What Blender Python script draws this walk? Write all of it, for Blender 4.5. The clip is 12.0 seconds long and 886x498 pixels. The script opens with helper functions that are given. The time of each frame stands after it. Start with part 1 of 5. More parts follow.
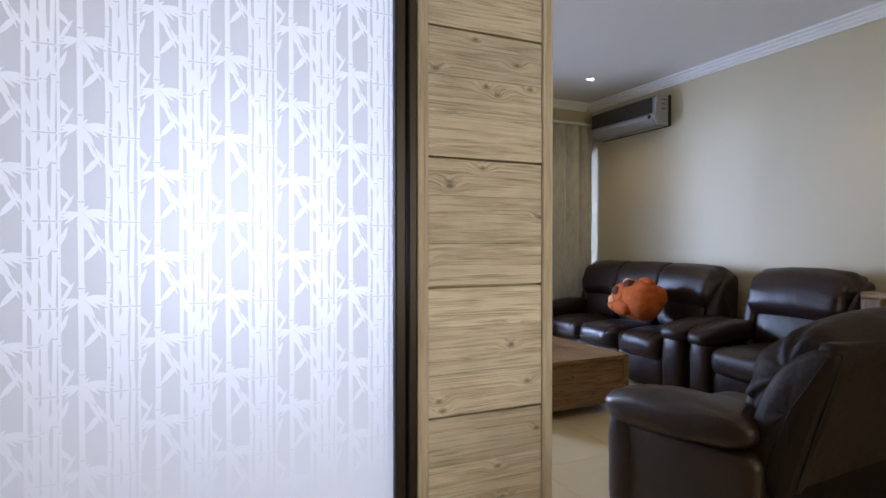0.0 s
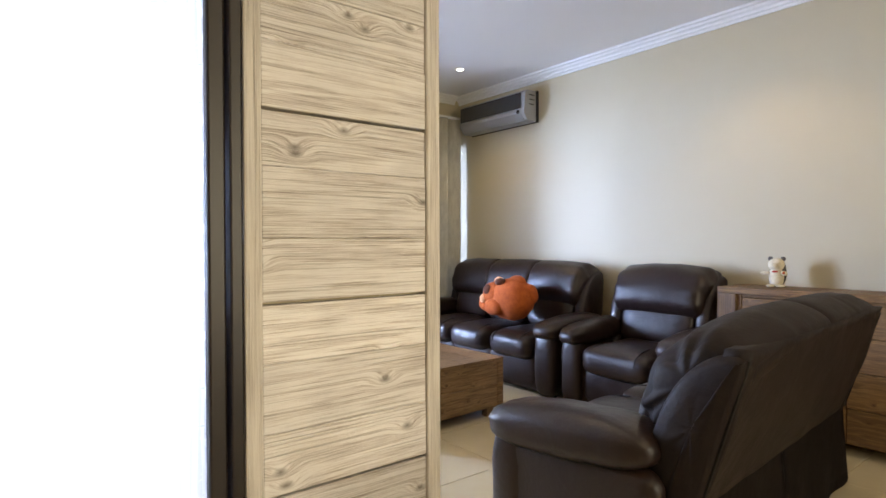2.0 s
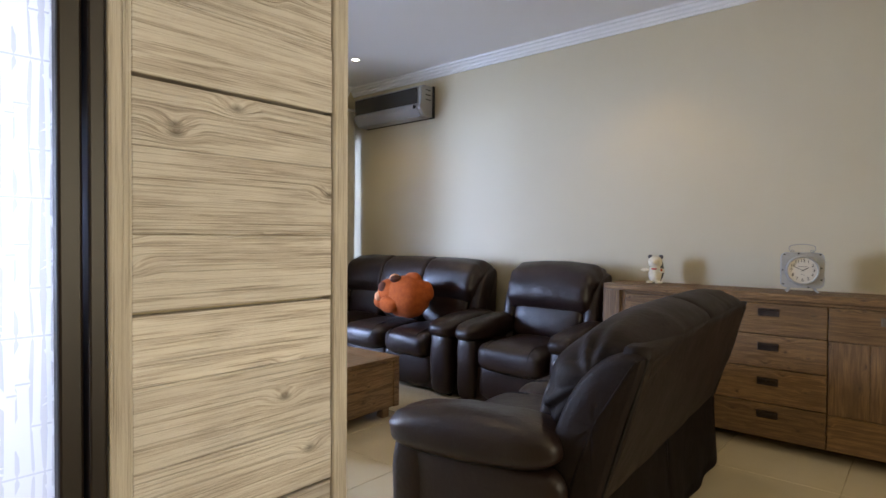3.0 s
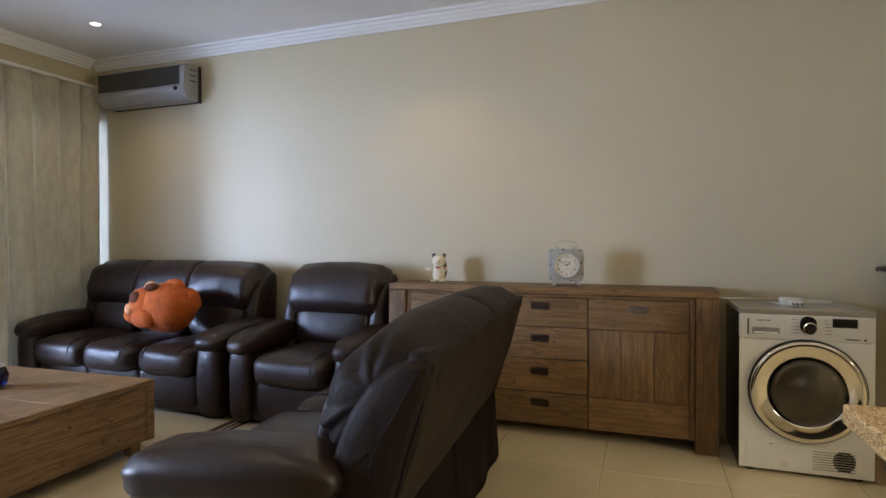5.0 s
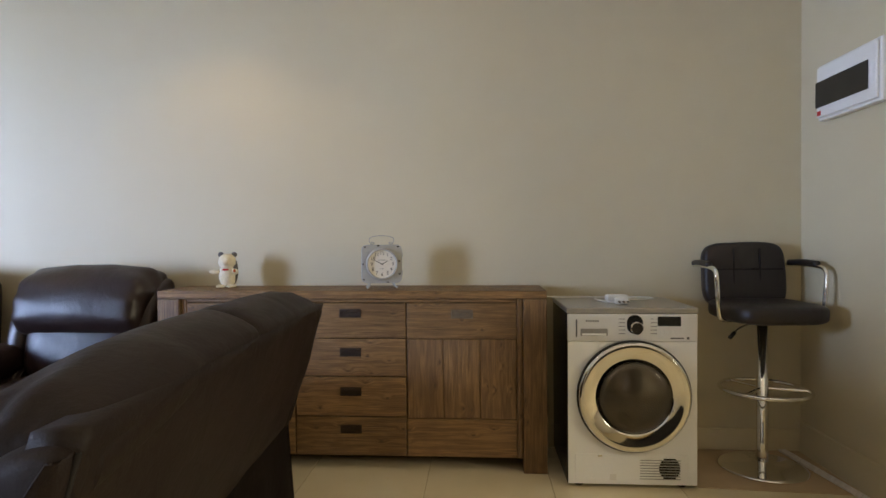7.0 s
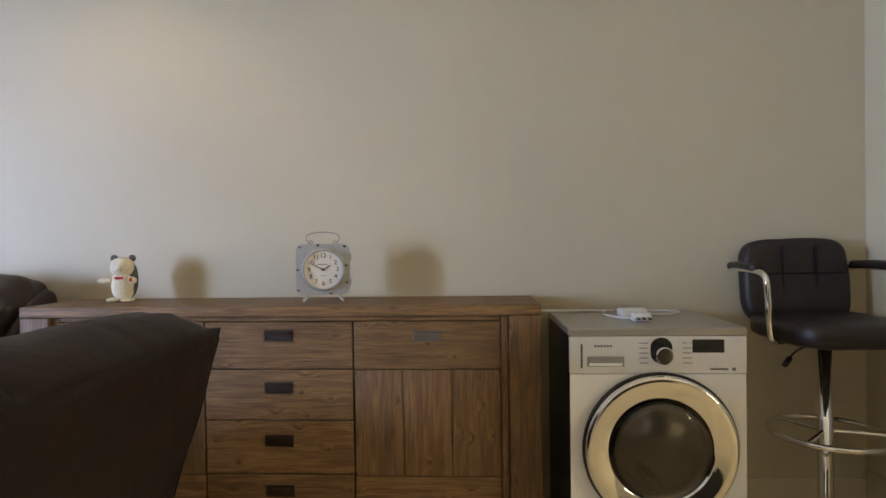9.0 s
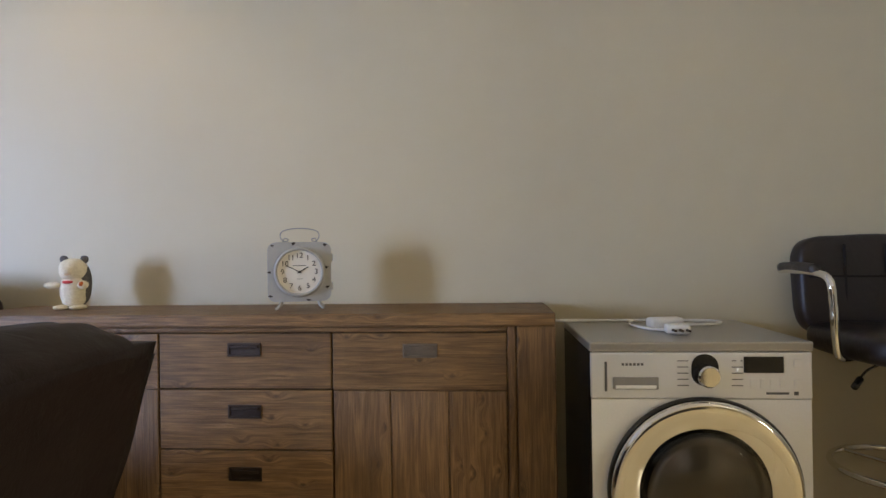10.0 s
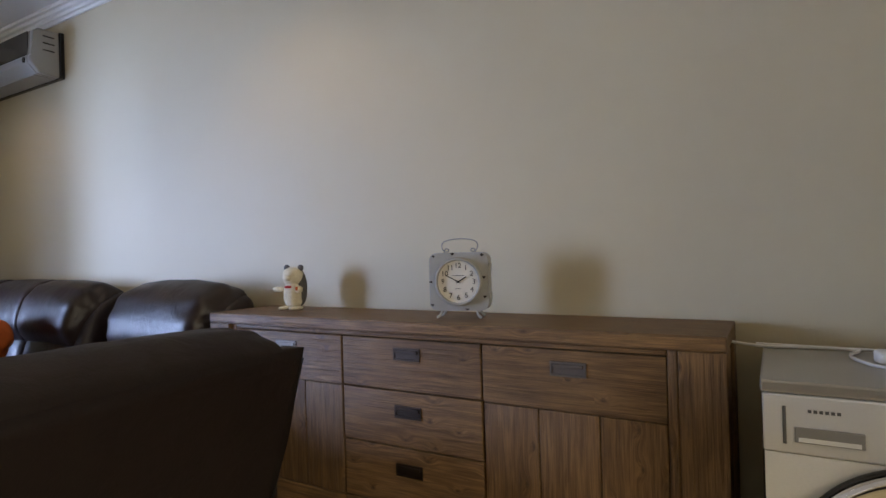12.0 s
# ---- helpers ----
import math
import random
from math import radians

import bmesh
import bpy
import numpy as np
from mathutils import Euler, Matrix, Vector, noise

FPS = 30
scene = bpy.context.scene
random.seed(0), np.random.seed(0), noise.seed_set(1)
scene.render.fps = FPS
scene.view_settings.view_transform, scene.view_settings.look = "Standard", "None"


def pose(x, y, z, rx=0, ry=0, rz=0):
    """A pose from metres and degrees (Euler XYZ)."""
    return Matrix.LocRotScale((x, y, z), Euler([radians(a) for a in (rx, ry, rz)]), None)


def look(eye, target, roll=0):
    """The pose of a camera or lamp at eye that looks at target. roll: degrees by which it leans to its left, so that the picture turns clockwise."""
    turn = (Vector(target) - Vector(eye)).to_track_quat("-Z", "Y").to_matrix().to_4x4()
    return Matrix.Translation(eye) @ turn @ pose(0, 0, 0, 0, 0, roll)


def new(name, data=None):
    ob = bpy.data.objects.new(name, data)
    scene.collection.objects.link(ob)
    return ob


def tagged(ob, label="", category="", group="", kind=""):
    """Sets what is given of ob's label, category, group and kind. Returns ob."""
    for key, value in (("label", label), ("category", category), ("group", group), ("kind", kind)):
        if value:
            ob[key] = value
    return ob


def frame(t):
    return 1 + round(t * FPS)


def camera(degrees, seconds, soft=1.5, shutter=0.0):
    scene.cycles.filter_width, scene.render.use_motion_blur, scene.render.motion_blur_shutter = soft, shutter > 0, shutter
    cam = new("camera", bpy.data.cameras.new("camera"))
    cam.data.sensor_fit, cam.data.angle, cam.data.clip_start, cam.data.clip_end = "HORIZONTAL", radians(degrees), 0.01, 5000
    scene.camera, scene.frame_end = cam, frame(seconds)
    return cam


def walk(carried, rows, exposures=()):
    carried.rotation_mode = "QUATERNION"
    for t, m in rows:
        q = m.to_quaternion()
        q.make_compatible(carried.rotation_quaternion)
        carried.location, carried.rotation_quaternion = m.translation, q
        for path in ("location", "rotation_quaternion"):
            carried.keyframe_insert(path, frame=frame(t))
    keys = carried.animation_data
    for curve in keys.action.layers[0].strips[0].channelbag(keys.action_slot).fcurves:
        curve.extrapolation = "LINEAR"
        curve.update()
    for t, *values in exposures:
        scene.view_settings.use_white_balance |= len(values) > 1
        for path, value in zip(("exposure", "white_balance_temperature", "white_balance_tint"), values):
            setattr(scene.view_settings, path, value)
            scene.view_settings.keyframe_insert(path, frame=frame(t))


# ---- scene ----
cam = camera(76.2, 12.0)
PATH = [
    (0, (-0.361, 0.077, 1.223), (0.467, 1.898, 1.204), -0.0),
    (0.5, (-0.304, 0.193, 1.214), (0.629, 1.962, 1.193), -0.1),
    (1, (-0.245, 0.292, 1.217), (0.781, 2.008, 1.192), -0.1),
    (1.5, (-0.203, 0.37, 1.212), (0.922, 2.023, 1.185), -0.1),
    (2, (-0.16, 0.436, 1.216), (1.072, 2.012, 1.191), -0.2),
    (2.5, (-0.139, 0.496, 1.218), (1.229, 1.956, 1.192), -0.2),
    (2.7, (-0.135, 0.513, 1.221), (1.293, 1.913, 1.189), 0.1),
    (4.5, (0.052, 0.627, 1.216), (1.859, 1.482, 1.178), -0.2),
    (5, (0.124, 0.636, 1.195), (2.006, 1.313, 1.169), -0.1),
    (5.5, (0.198, 0.662, 1.198), (2.14, 1.139, 1.171), -0.1),
    (6, (0.34, 0.648, 1.181), (2.316, 0.952, 1.154), -0.1),
    (6.5, (0.546, 0.597, 1.191), (2.536, 0.792, 1.158), -0.3),
    (7, (0.737, 0.591, 1.168), (2.733, 0.718, 1.139), -0.4),
    (7.2, (0.817, 0.572, 1.165), (2.814, 0.694, 1.138), -0.5),
    (9, (1.462, 0.516, 1.144), (3.459, 0.61, 1.126), -0.7),
    (9.5, (1.646, 0.508, 1.125), (3.643, 0.61, 1.105), -0.9),
    (10, (1.805, 0.472, 1.107), (3.8, 0.616, 1.119), -0.8),
    (10.5, (1.922, 0.386, 1.137), (3.904, 0.651, 1.124), -1.0),
    (11, (1.933, 0.339, 1.151), (3.877, 0.81, 1.132), -1.2),
    (11.5, (1.929, 0.281, 1.175), (3.799, 0.991, 1.145), -1.3),
    (12, (1.971, 0.144, 1.154), (3.695, 1.157, 1.163), -1.6),
]
EXPOSURES = [(0, -0.55, 6500, 10), (0.5, -0.02, 6500, 10), (1, 0.55, 6500, 10), (1.5, 0.93, 6500, 10), (2, 0.23, 6500, 10), (2.5, -0.28, 6500, 10), (4.5, -0.10, 6600, 8), (5, -0.22, 6600, 8),
             (5.5, -0.34, 6600, 8), (7, -0.08, 6500, 8), (9.5, -0.06, 6350, 10), (10.5, -0.08, 6250, 10), (11, -0.14, 6200, 10), (12, -0.45, 6200, 11)]
walk(cam, [(t, look(eye, target, roll)) for t, eye, target, roll in PATH], EXPOSURES)

# ---- world and large lights ----
world = bpy.data.worlds.new("sky")
scene.world = world
world.use_nodes = True
sky = world.node_tree.nodes.new("ShaderNodeTexSky")
sky.sky_type, sky.sun_disc = "NISHITA", False
sky.sun_elevation, sky.sun_rotation = radians(50), radians(200)
background = world.node_tree.nodes["Background"]
background.inputs["Strength"].default_value = 0.12
world.node_tree.links.new(sky.outputs["Color"], background.inputs["Color"])


def lamp(name, kind, m, energy, color, **settings):
    data = bpy.data.lights.new(name, kind)
    data.energy, data.color = energy, color
    if "size" in settings:
        data.shape, data.size, data.size_y = "RECTANGLE", settings["size"][0], settings["size"][1]
    if "spread" in settings:
        data.spread = radians(settings["spread"])
    if "spot" in settings:
        data.spot_size, data.spot_blend, data.shadow_soft_size = radians(settings["spot"]), settings["blend"], 0.035
    ob = new(name, data)
    ob.matrix_world = m
    return ob


DAY, WARM = (0.47, 0.615, 1.0), (1.0, 0.74, 0.42)
# daylight through the lounge's glazed door, and for an assumed, unseen kitchen window
lamp("daylight_lounge", "AREA", look((-0.10, 7.40, 1.50), (3.95, 2.40, 1.10)), 138, DAY, size=(0.80, 1.75), spread=110)
# extra lamp added at the door, aimed to brighten the frosted screen
lamp("daylight_shaded_side", "AREA", look((0.13, 5.52, 1.45), (-0.25, 1.4, 1.60)), 14, (1.0, 0.93, 0.82), size=(2.0, 1.7), spread=98)
lamp("daylight_kitchen", "AREA", pose(1.45, -3.45, 1.5, 90, 0, 0), 94, (1.0, 0.87, 0.62), size=(1.3, 0.95))
# the first two downlights are known, the other five are added fill
DOWNLIGHTS_AND_FILL = [(3.26, 4.54), (3.26, 2.04), (1.3, 4.54), (1.3, 2.6), (2.0, 0.55), (0.55, -0.25), (1.2, -2.2)]
BEAMS = [14, 17, 17, 17, 6, 32, 20]
for (dx, dy), watts in zip(DOWNLIGHTS_AND_FILL, BEAMS):
    lamp("downlight_beam", "SPOT", pose(dx, dy, 2.81), watts, WARM, spot=112, blend=0.6)

# ---- materials ----


def material(name, rough=0.5, metal=0.0, color=(0.5, 0.5, 0.5)):
    m = bpy.data.materials.new(name)
    m.use_nodes = True
    p = m.node_tree.nodes["Principled BSDF"]
    p.inputs["Base Color"].default_value = (*color, 1)
    p.inputs["Roughness"].default_value = rough
    p.inputs["Metallic"].default_value = metal
    return m, m.node_tree, p


def add(tree, kind, **values):
    n = tree.nodes.new(kind)
    for key, v in values.items():
        if key in n.inputs:
            n.inputs[key].default_value = v
    return n


def mapped(tree, scale=(1, 1, 1), random_shift=True):
    """Object coordinates, stretched, shifted at random from object to object."""
    tc = tree.nodes.new("ShaderNodeTexCoord")
    mp = tree.nodes.new("ShaderNodeMapping")
    mp.inputs["Scale"].default_value = scale
    tree.links.new(tc.outputs["Object"], mp.inputs["Vector"])
    if random_shift:
        info = tree.nodes.new("ShaderNodeObjectInfo")
        mul = add(tree, "ShaderNodeMath")
        mul.operation = "MULTIPLY"
        mul.inputs[1].default_value = 37.0
        tree.links.new(info.outputs["Random"], mul.inputs[0])
        tree.links.new(mul.outputs[0], mp.inputs["Location"])
    return mp.outputs["Vector"]


def ramp(tree, fac, stops):
    r = tree.nodes.new("ShaderNodeValToRGB")
    while len(r.color_ramp.elements) < len(stops):
        r.color_ramp.elements.new(0.5)
    for e, (pos, col) in zip(r.color_ramp.elements, stops):
        e.position, e.color = pos, (*col, 1)
    tree.links.new(fac, r.inputs["Fac"])
    return r.outputs["Color"]


def noise_tex(tree, vec, scale, detail=4.0, rough=0.55, dist=0.0):
    n = tree.nodes.new("ShaderNodeTexNoise")
    n.inputs["Scale"].default_value, n.inputs["Detail"].default_value = scale, detail
    n.inputs["Roughness"].default_value, n.inputs["Distortion"].default_value = rough, dist
    tree.links.new(vec, n.inputs["Vector"])
    return n.outputs["Fac"]


def mix_color(tree, fac, a, b, mode="MIX"):
    n = tree.nodes.new("ShaderNodeMixRGB")
    n.blend_type = mode
    for sock, v in ((n.inputs["Fac"], fac), (n.inputs["Color1"], a), (n.inputs["Color2"], b)):
        if hasattr(v, "is_linked"):
            tree.links.new(v, sock)
        elif isinstance(v, tuple):
            sock.default_value = (*v, 1)
        else:
            sock.default_value = v
    return n.outputs["Color"]


def calc(tree, op, a, b=0.0, clamp=False):
    n = tree.nodes.new("ShaderNodeMath")
    n.operation, n.use_clamp = op, clamp
    for sock, v in ((n.inputs[0], a), (n.inputs[1], b)):
        if hasattr(v, "is_linked"):
            tree.links.new(v, sock)
        else:
            sock.default_value = v
    return n.outputs[0]


def bump(tree, p, height, strength, distance):
    b = tree.nodes.new("ShaderNodeBump")
    b.inputs["Strength"].default_value, b.inputs["Distance"].default_value = strength, distance
    tree.links.new(height, b.inputs["Height"])
    tree.links.new(b.outputs["Normal"], p.inputs["Normal"])


def plaster(name, color, rough, spots=0.04):
    m, t, p = material(name, rough)
    v = mapped(t, random_shift=False)
    big = noise_tex(t, v, 1.3, 3)
    fine = noise_tex(t, v, 90, 5)
    dark = tuple(c * (1 - spots) for c in color)
    t.links.new(mix_color(t, big, dark, color), p.inputs["Base Color"])
    bump(t, p, fine, 0.12, 0.002)
    return m


def wood(name, stops, axis, rough=0.55, knots=True, depth=0.0015, spots=0.76, vary=0.30):
    """Old boards: grain along one axis, bent into eyes round knots, with cracks and stains."""
    m, t, p = material(name, rough)
    v = mapped(t)
    sp = t.nodes.new("ShaderNodeSeparateXYZ")
    t.links.new(v, sp.inputs[0])
    others = [k for k in range(3) if k != axis]
    across = calc(t, "ADD", sp.outputs[others[0]], sp.outputs[others[1]])
    flat = t.nodes.new("ShaderNodeCombineXYZ")
    t.links.new(sp.outputs[axis], flat.inputs[0])
    t.links.new(across, flat.inputs[1])

    def stretched(along, over):
        mp = t.nodes.new("ShaderNodeMapping")
        mp.inputs["Scale"].default_value = (along, over, 1)
        t.links.new(flat.outputs[0], mp.inputs["Vector"])
        return mp.outputs["Vector"]

    def shifted(vec, amount):
        off = t.nodes.new("ShaderNodeCombineXYZ")
        t.links.new(amount, off.inputs[1])
        va = t.nodes.new("ShaderNodeVectorMath")
        t.links.new(vec, va.inputs[0])
        t.links.new(off.outputs[0], va.inputs[1])
        return va.outputs[0]
    vor = t.nodes.new("ShaderNodeTexVoronoi")
    vor.voronoi_dimensions = "2D"
    vor.inputs["Scale"].default_value = 1.0
    t.links.new(stretched(9.0, 17.0), vor.inputs["Vector"])
    dist = vor.outputs["Distance"]
    pick = t.nodes.new("ShaderNodeSeparateColor")
    t.links.new(vor.outputs["Color"], pick.inputs[0])
    some = calc(t, "GREATER_THAN", pick.outputs[0], spots if knots else 2.0)
    near = calc(t, "POWER", calc(t, "SUBTRACT", 1.0, calc(t, "MULTIPLY", dist, 2.2), clamp=True), 1.6)
    near = calc(t, "MULTIPLY", near, some)
    drift = noise_tex(t, stretched(1.6, 5.0), 1.0, 2)
    lean = calc(t, "MULTIPLY", drift, 0.55)
    grain = noise_tex(t, shifted(stretched(1.2, 20.0), calc(t, "ADD", calc(t, "MULTIPLY", near, 0.7), lean)), 1.0, 4, 0.6, 0.1)
    wave = calc(t, "ADD", calc(t, "MULTIPLY", calc(t, "SINE", calc(t, "MULTIPLY", grain, 38.0)), 0.5), 0.5)
    pores = noise_tex(t, shifted(stretched(6.0, 400.0), calc(t, "ADD", calc(t, "MULTIPLY", near, 8.0), calc(t, "MULTIPLY", lean, 8.0))), 1.0, 5, 0.75)
    tone = calc(t, "ADD", calc(t, "MULTIPLY", wave, 0.11), calc(t, "ADD", calc(t, "MULTIPLY", pores, 0.80), 0.045))
    col = ramp(t, tone, stops)
    cracks = noise_tex(t, shifted(stretched(2.2, 330.0), calc(t, "ADD", calc(t, "MULTIPLY", near, 5.0), calc(t, "MULTIPLY", lean, 5.0))), 1.0, 2, 0.5)
    cracks = calc(t, "MULTIPLY", calc(t, "SUBTRACT", cracks, 0.54, clamp=True), 5.0, clamp=True)
    col = mix_color(t, calc(t, "MULTIPLY", cracks, 0.5), col, stops[0][1])
    stain = noise_tex(t, v, 4.0, 4)
    stain = calc(t, "MULTIPLY", calc(t, "SUBTRACT", stain, 0.45, clamp=True), 1.6, clamp=True)
    col = mix_color(t, calc(t, "MULTIPLY", stain, 0.38), col, tuple(0.5 * (x + y) for x, y in zip(stops[0][1], stops[1][1])))
    core = calc(t, "MULTIPLY", calc(t, "SUBTRACT", 1.0, calc(t, "MULTIPLY", dist, 7.0), clamp=True), some)
    col = mix_color(t, calc(t, "MULTIPLY", core, 0.9, clamp=True), col, tuple(c * 0.5 for c in stops[0][1]))
    info = t.nodes.new("ShaderNodeObjectInfo")
    cloud = noise_tex(t, v, 7.0, 3, 0.6)
    level = calc(t, "ADD", calc(t, "MULTIPLY", info.outputs["Random"], vary), calc(t, "ADD", calc(t, "MULTIPLY", cloud, vary * 1.6), 1.0 - vary * 1.3))
    hsv = t.nodes.new("ShaderNodeHueSaturation")
    t.links.new(col, hsv.inputs["Color"])
    t.links.new(level, hsv.inputs["Value"])
    t.links.new(hsv.outputs["Color"], p.inputs["Base Color"])
    bump(t, p, calc(t, "SUBTRACT", tone, cracks), 0.9, depth)
    return m


def leather(name, color, rough):
    m, t, p = material(name, rough)
    v = mapped(t)
    cells = t.nodes.new("ShaderNodeTexVoronoi")
    cells.inputs["Scale"].default_value = 260
    t.links.new(v, cells.inputs["Vector"])
    folds = noise_tex(t, v, 9, 4, 0.55, 0.9)
    worn = noise_tex(t, v, 3, 3)
    light = tuple(min(1, c * 1.7) for c in color)
    t.links.new(mix_color(t, calc(t, "MULTIPLY", worn, 0.6), color, light), p.inputs["Base Color"])
    t.links.new(calc(t, "ADD", calc(t, "MULTIPLY", folds, 0.16), rough - 0.08), p.inputs["Roughness"])
    creases = noise_tex(t, v, 26, 3, 0.5, 1.4)
    height = calc(t, "ADD", calc(t, "MULTIPLY", cells.outputs["Distance"], 0.07), calc(t, "ADD", folds, calc(t, "MULTIPLY", creases, 0.28)))
    bump(t, p, height, 0.55, 0.0065)
    return m


def metal(name, color, rough, brushed=False):
    m, t, p = material(name, rough, 1.0, color)
    if brushed:
        v = mapped(t, (4, 4, 160))
        f = noise_tex(t, v, 3, 3)
        t.links.new(calc(t, "ADD", calc(t, "MULTIPLY", f, 0.2), rough - 0.1), p.inputs["Roughness"])
    return m


def plain(name, color, rough=0.5, grain=0.08, scale=40, relief=0.1):
    """Paint or plastic with faint unevenness."""
    m, t, p = material(name, rough)
    v = mapped(t)
    f = noise_tex(t, v, scale, 4)
    t.links.new(mix_color(t, f, tuple(c * (1 - grain) for c in color), tuple(min(1, c * (1 + grain)) for c in color)), p.inputs["Base Color"])
    bump(t, p, f, relief, 0.001)
    return m


def fabric(name, stops, scale, translucency=0.0, stripes=(1, 1, 1)):
    m, t, p = material(name, 0.9)
    v = mapped(t, stripes)
    f = noise_tex(t, v, scale, 5, 0.65)
    col = ramp(t, f, stops)
    t.links.new(col, p.inputs["Base Color"])
    weave = noise_tex(t, mapped(t), 420, 2)
    bump(t, p, weave, 0.4, 0.002)
    if translucency:
        tr = t.nodes.new("ShaderNodeBsdfTranslucent")
        t.links.new(col, tr.inputs["Color"])
        mx = t.nodes.new("ShaderNodeMixShader")
        mx.inputs["Fac"].default_value = translucency
        t.links.new(p.outputs["BSDF"], mx.inputs[1])
        t.links.new(tr.outputs["BSDF"], mx.inputs[2])
        t.links.new(mx.outputs["Shader"], t.nodes["Material Output"].inputs["Surface"])
    return m


def frosted(name, color, rough, spread, thins=None):
    """Etched glass: rough see-through mixed with scattered light; a print may thin out towards the floor."""
    m, t, p = material(name, 0.4)
    r = t.nodes.new("ShaderNodeBsdfRefraction")
    r.inputs["Color"].default_value = (*color, 1)
    r.inputs["Roughness"].default_value, r.inputs["IOR"].default_value = rough, 1.3
    tr = t.nodes.new("ShaderNodeBsdfTranslucent")
    tr.inputs["Color"].default_value = (*color, 1)
    mx = t.nodes.new("ShaderNodeMixShader")
    mx.inputs["Fac"].default_value = spread
    if thins:
        bare, z0, z1 = thins
        v = mapped(t, random_shift=False)
        sp = t.nodes.new("ShaderNodeSeparateXYZ")
        t.links.new(v, sp.inputs[0])
        level = calc(t, "DIVIDE", calc(t, "SUBTRACT", sp.outputs[2], z0), z1 - z0, clamp=True)
        col = mix_color(t, level, bare, color)
        t.links.new(col, r.inputs["Color"])
        t.links.new(col, tr.inputs["Color"])
    t.links.new(r.outputs["BSDF"], mx.inputs[1])
    t.links.new(tr.outputs["BSDF"], mx.inputs[2])
    t.links.new(mx.outputs["Shader"], t.nodes["Material Output"].inputs["Surface"])
    return m


def clear_glass(name, color=(1, 1, 1), rough=0.0):
    m, t, p = material(name, rough, 0.0, color)
    p.inputs["Transmission Weight"].default_value = 1.0
    p.inputs["IOR"].default_value = 1.45
    return m


def glow(name, color, strength):
    m, t, p = material(name)
    p.inputs["Emission Color"].default_value = (*color, 1)
    p.inputs["Emission Strength"].default_value = strength
    return m


def granite(name):
    m, t, p = material(name, 0.12)
    v = mapped(t, random_shift=False)
    cells = t.nodes.new("ShaderNodeTexVoronoi")
    cells.inputs["Scale"].default_value = 330
    t.links.new(v, cells.inputs["Vector"])
    sepc = t.nodes.new("ShaderNodeSeparateColor")
    t.links.new(cells.outputs["Color"], sepc.inputs[0])
    col = ramp(t, sepc.outputs[0], [(0.0, (0.16, 0.085, 0.035)), (0.22, (0.46, 0.28, 0.11)), (0.6, (0.70, 0.46, 0.18)), (1.0, (0.80, 0.64, 0.38))])
    big = noise_tex(t, v, 30, 4)
    t.links.new(mix_color(t, calc(t, "MULTIPLY", big, 0.35), col, (0.25, 0.15, 0.07)), p.inputs["Base Color"])
    return m


def tile_glaze(name):
    m, t, p = material(name, 0.14)
    v = mapped(t)
    cloud = noise_tex(t, v, 4, 5, 0.6)
    info = t.nodes.new("ShaderNodeObjectInfo")
    col = mix_color(t, cloud, (0.58, 0.49, 0.31), (0.70, 0.61, 0.42))
    shade = calc(t, "ADD", calc(t, "MULTIPLY", info.outputs["Random"], 0.10), 0.90)
    hsv = t.nodes.new("ShaderNodeHueSaturation")
    t.links.new(col, hsv.inputs["Color"])
    t.links.new(shade, hsv.inputs["Value"])
    t.links.new(hsv.outputs["Color"], p.inputs["Base Color"])
    t.links.new(calc(t, "ADD", calc(t, "MULTIPLY", cloud, 0.12), 0.08), p.inputs["Roughness"])
    return m


WALL = plaster("wall_paint", (0.54, 0.468, 0.310), 0.55)
WHITE = plaster("ceiling_paint", (0.80, 0.79, 0.77), 0.7, 0.02)
CORNICE = plain("cornice_paint", (0.78, 0.77, 0.74), 0.5, 0.03)
TILE = tile_glaze("glazed_cream_tile")
GROUT = plain("grout", (0.40, 0.33, 0.20), 0.9, 0.2)
PANEL = wood("limed_wood", [(0.34, (0.31, 0.265, 0.24)), (0.43, (0.66, 0.615, 0.59)), (0.54, (0.88, 0.86, 0.85))], 0, 0.65, spots=0.66, vary=0.26)
PANEL_UP = wood("limed_wood_upright", [(0.34, (0.46, 0.415, 0.375)), (0.5, (0.68, 0.64, 0.595)), (0.66, (0.78, 0.75, 0.71))], 2, 0.6, knots=False, vary=0.12)
BROWN_X = wood("brown_wood_across", [(0.33, (0.085, 0.044, 0.017)), (0.47, (0.155, 0.084, 0.030)), (0.63, (0.30, 0.172, 0.066))], 1, 0.5)
BROWN_Z = wood("brown_wood_upright", [(0.33, (0.085, 0.044, 0.017)), (0.47, (0.150, 0.081, 0.029)), (0.63, (0.28, 0.160, 0.062))], 2, 0.5)
CHEST = wood("chest_wood", [(0.36, (0.09, 0.048, 0.022)), (0.48, (0.245, 0.145, 0.066)), (0.64, (0.39, 0.248, 0.125))], 0, 0.5)
FRAME = plain("dark_frame_wood", (0.013, 0.0075, 0.006), 0.42, 0.25, 14)
LEATHER = leather("brown_leather", (0.0150, 0.0072, 0.0056), 0.38)
LEATHER.node_tree.nodes["Principled BSDF"].inputs["Specular IOR Level"].default_value = 0.45
SUEDE = leather("brown_back_leather", (0.0125, 0.0080, 0.0070), 0.6)
SUEDE.node_tree.nodes["Principled BSDF"].inputs["Specular IOR Level"].default_value = 0.2
SEAM = plain("dark_seam", (0.008, 0.006, 0.005), 0.9)
GREY_PAINT = plain("washed_grey_paint", (0.37, 0.365, 0.34), 0.5, 0.15, 30)
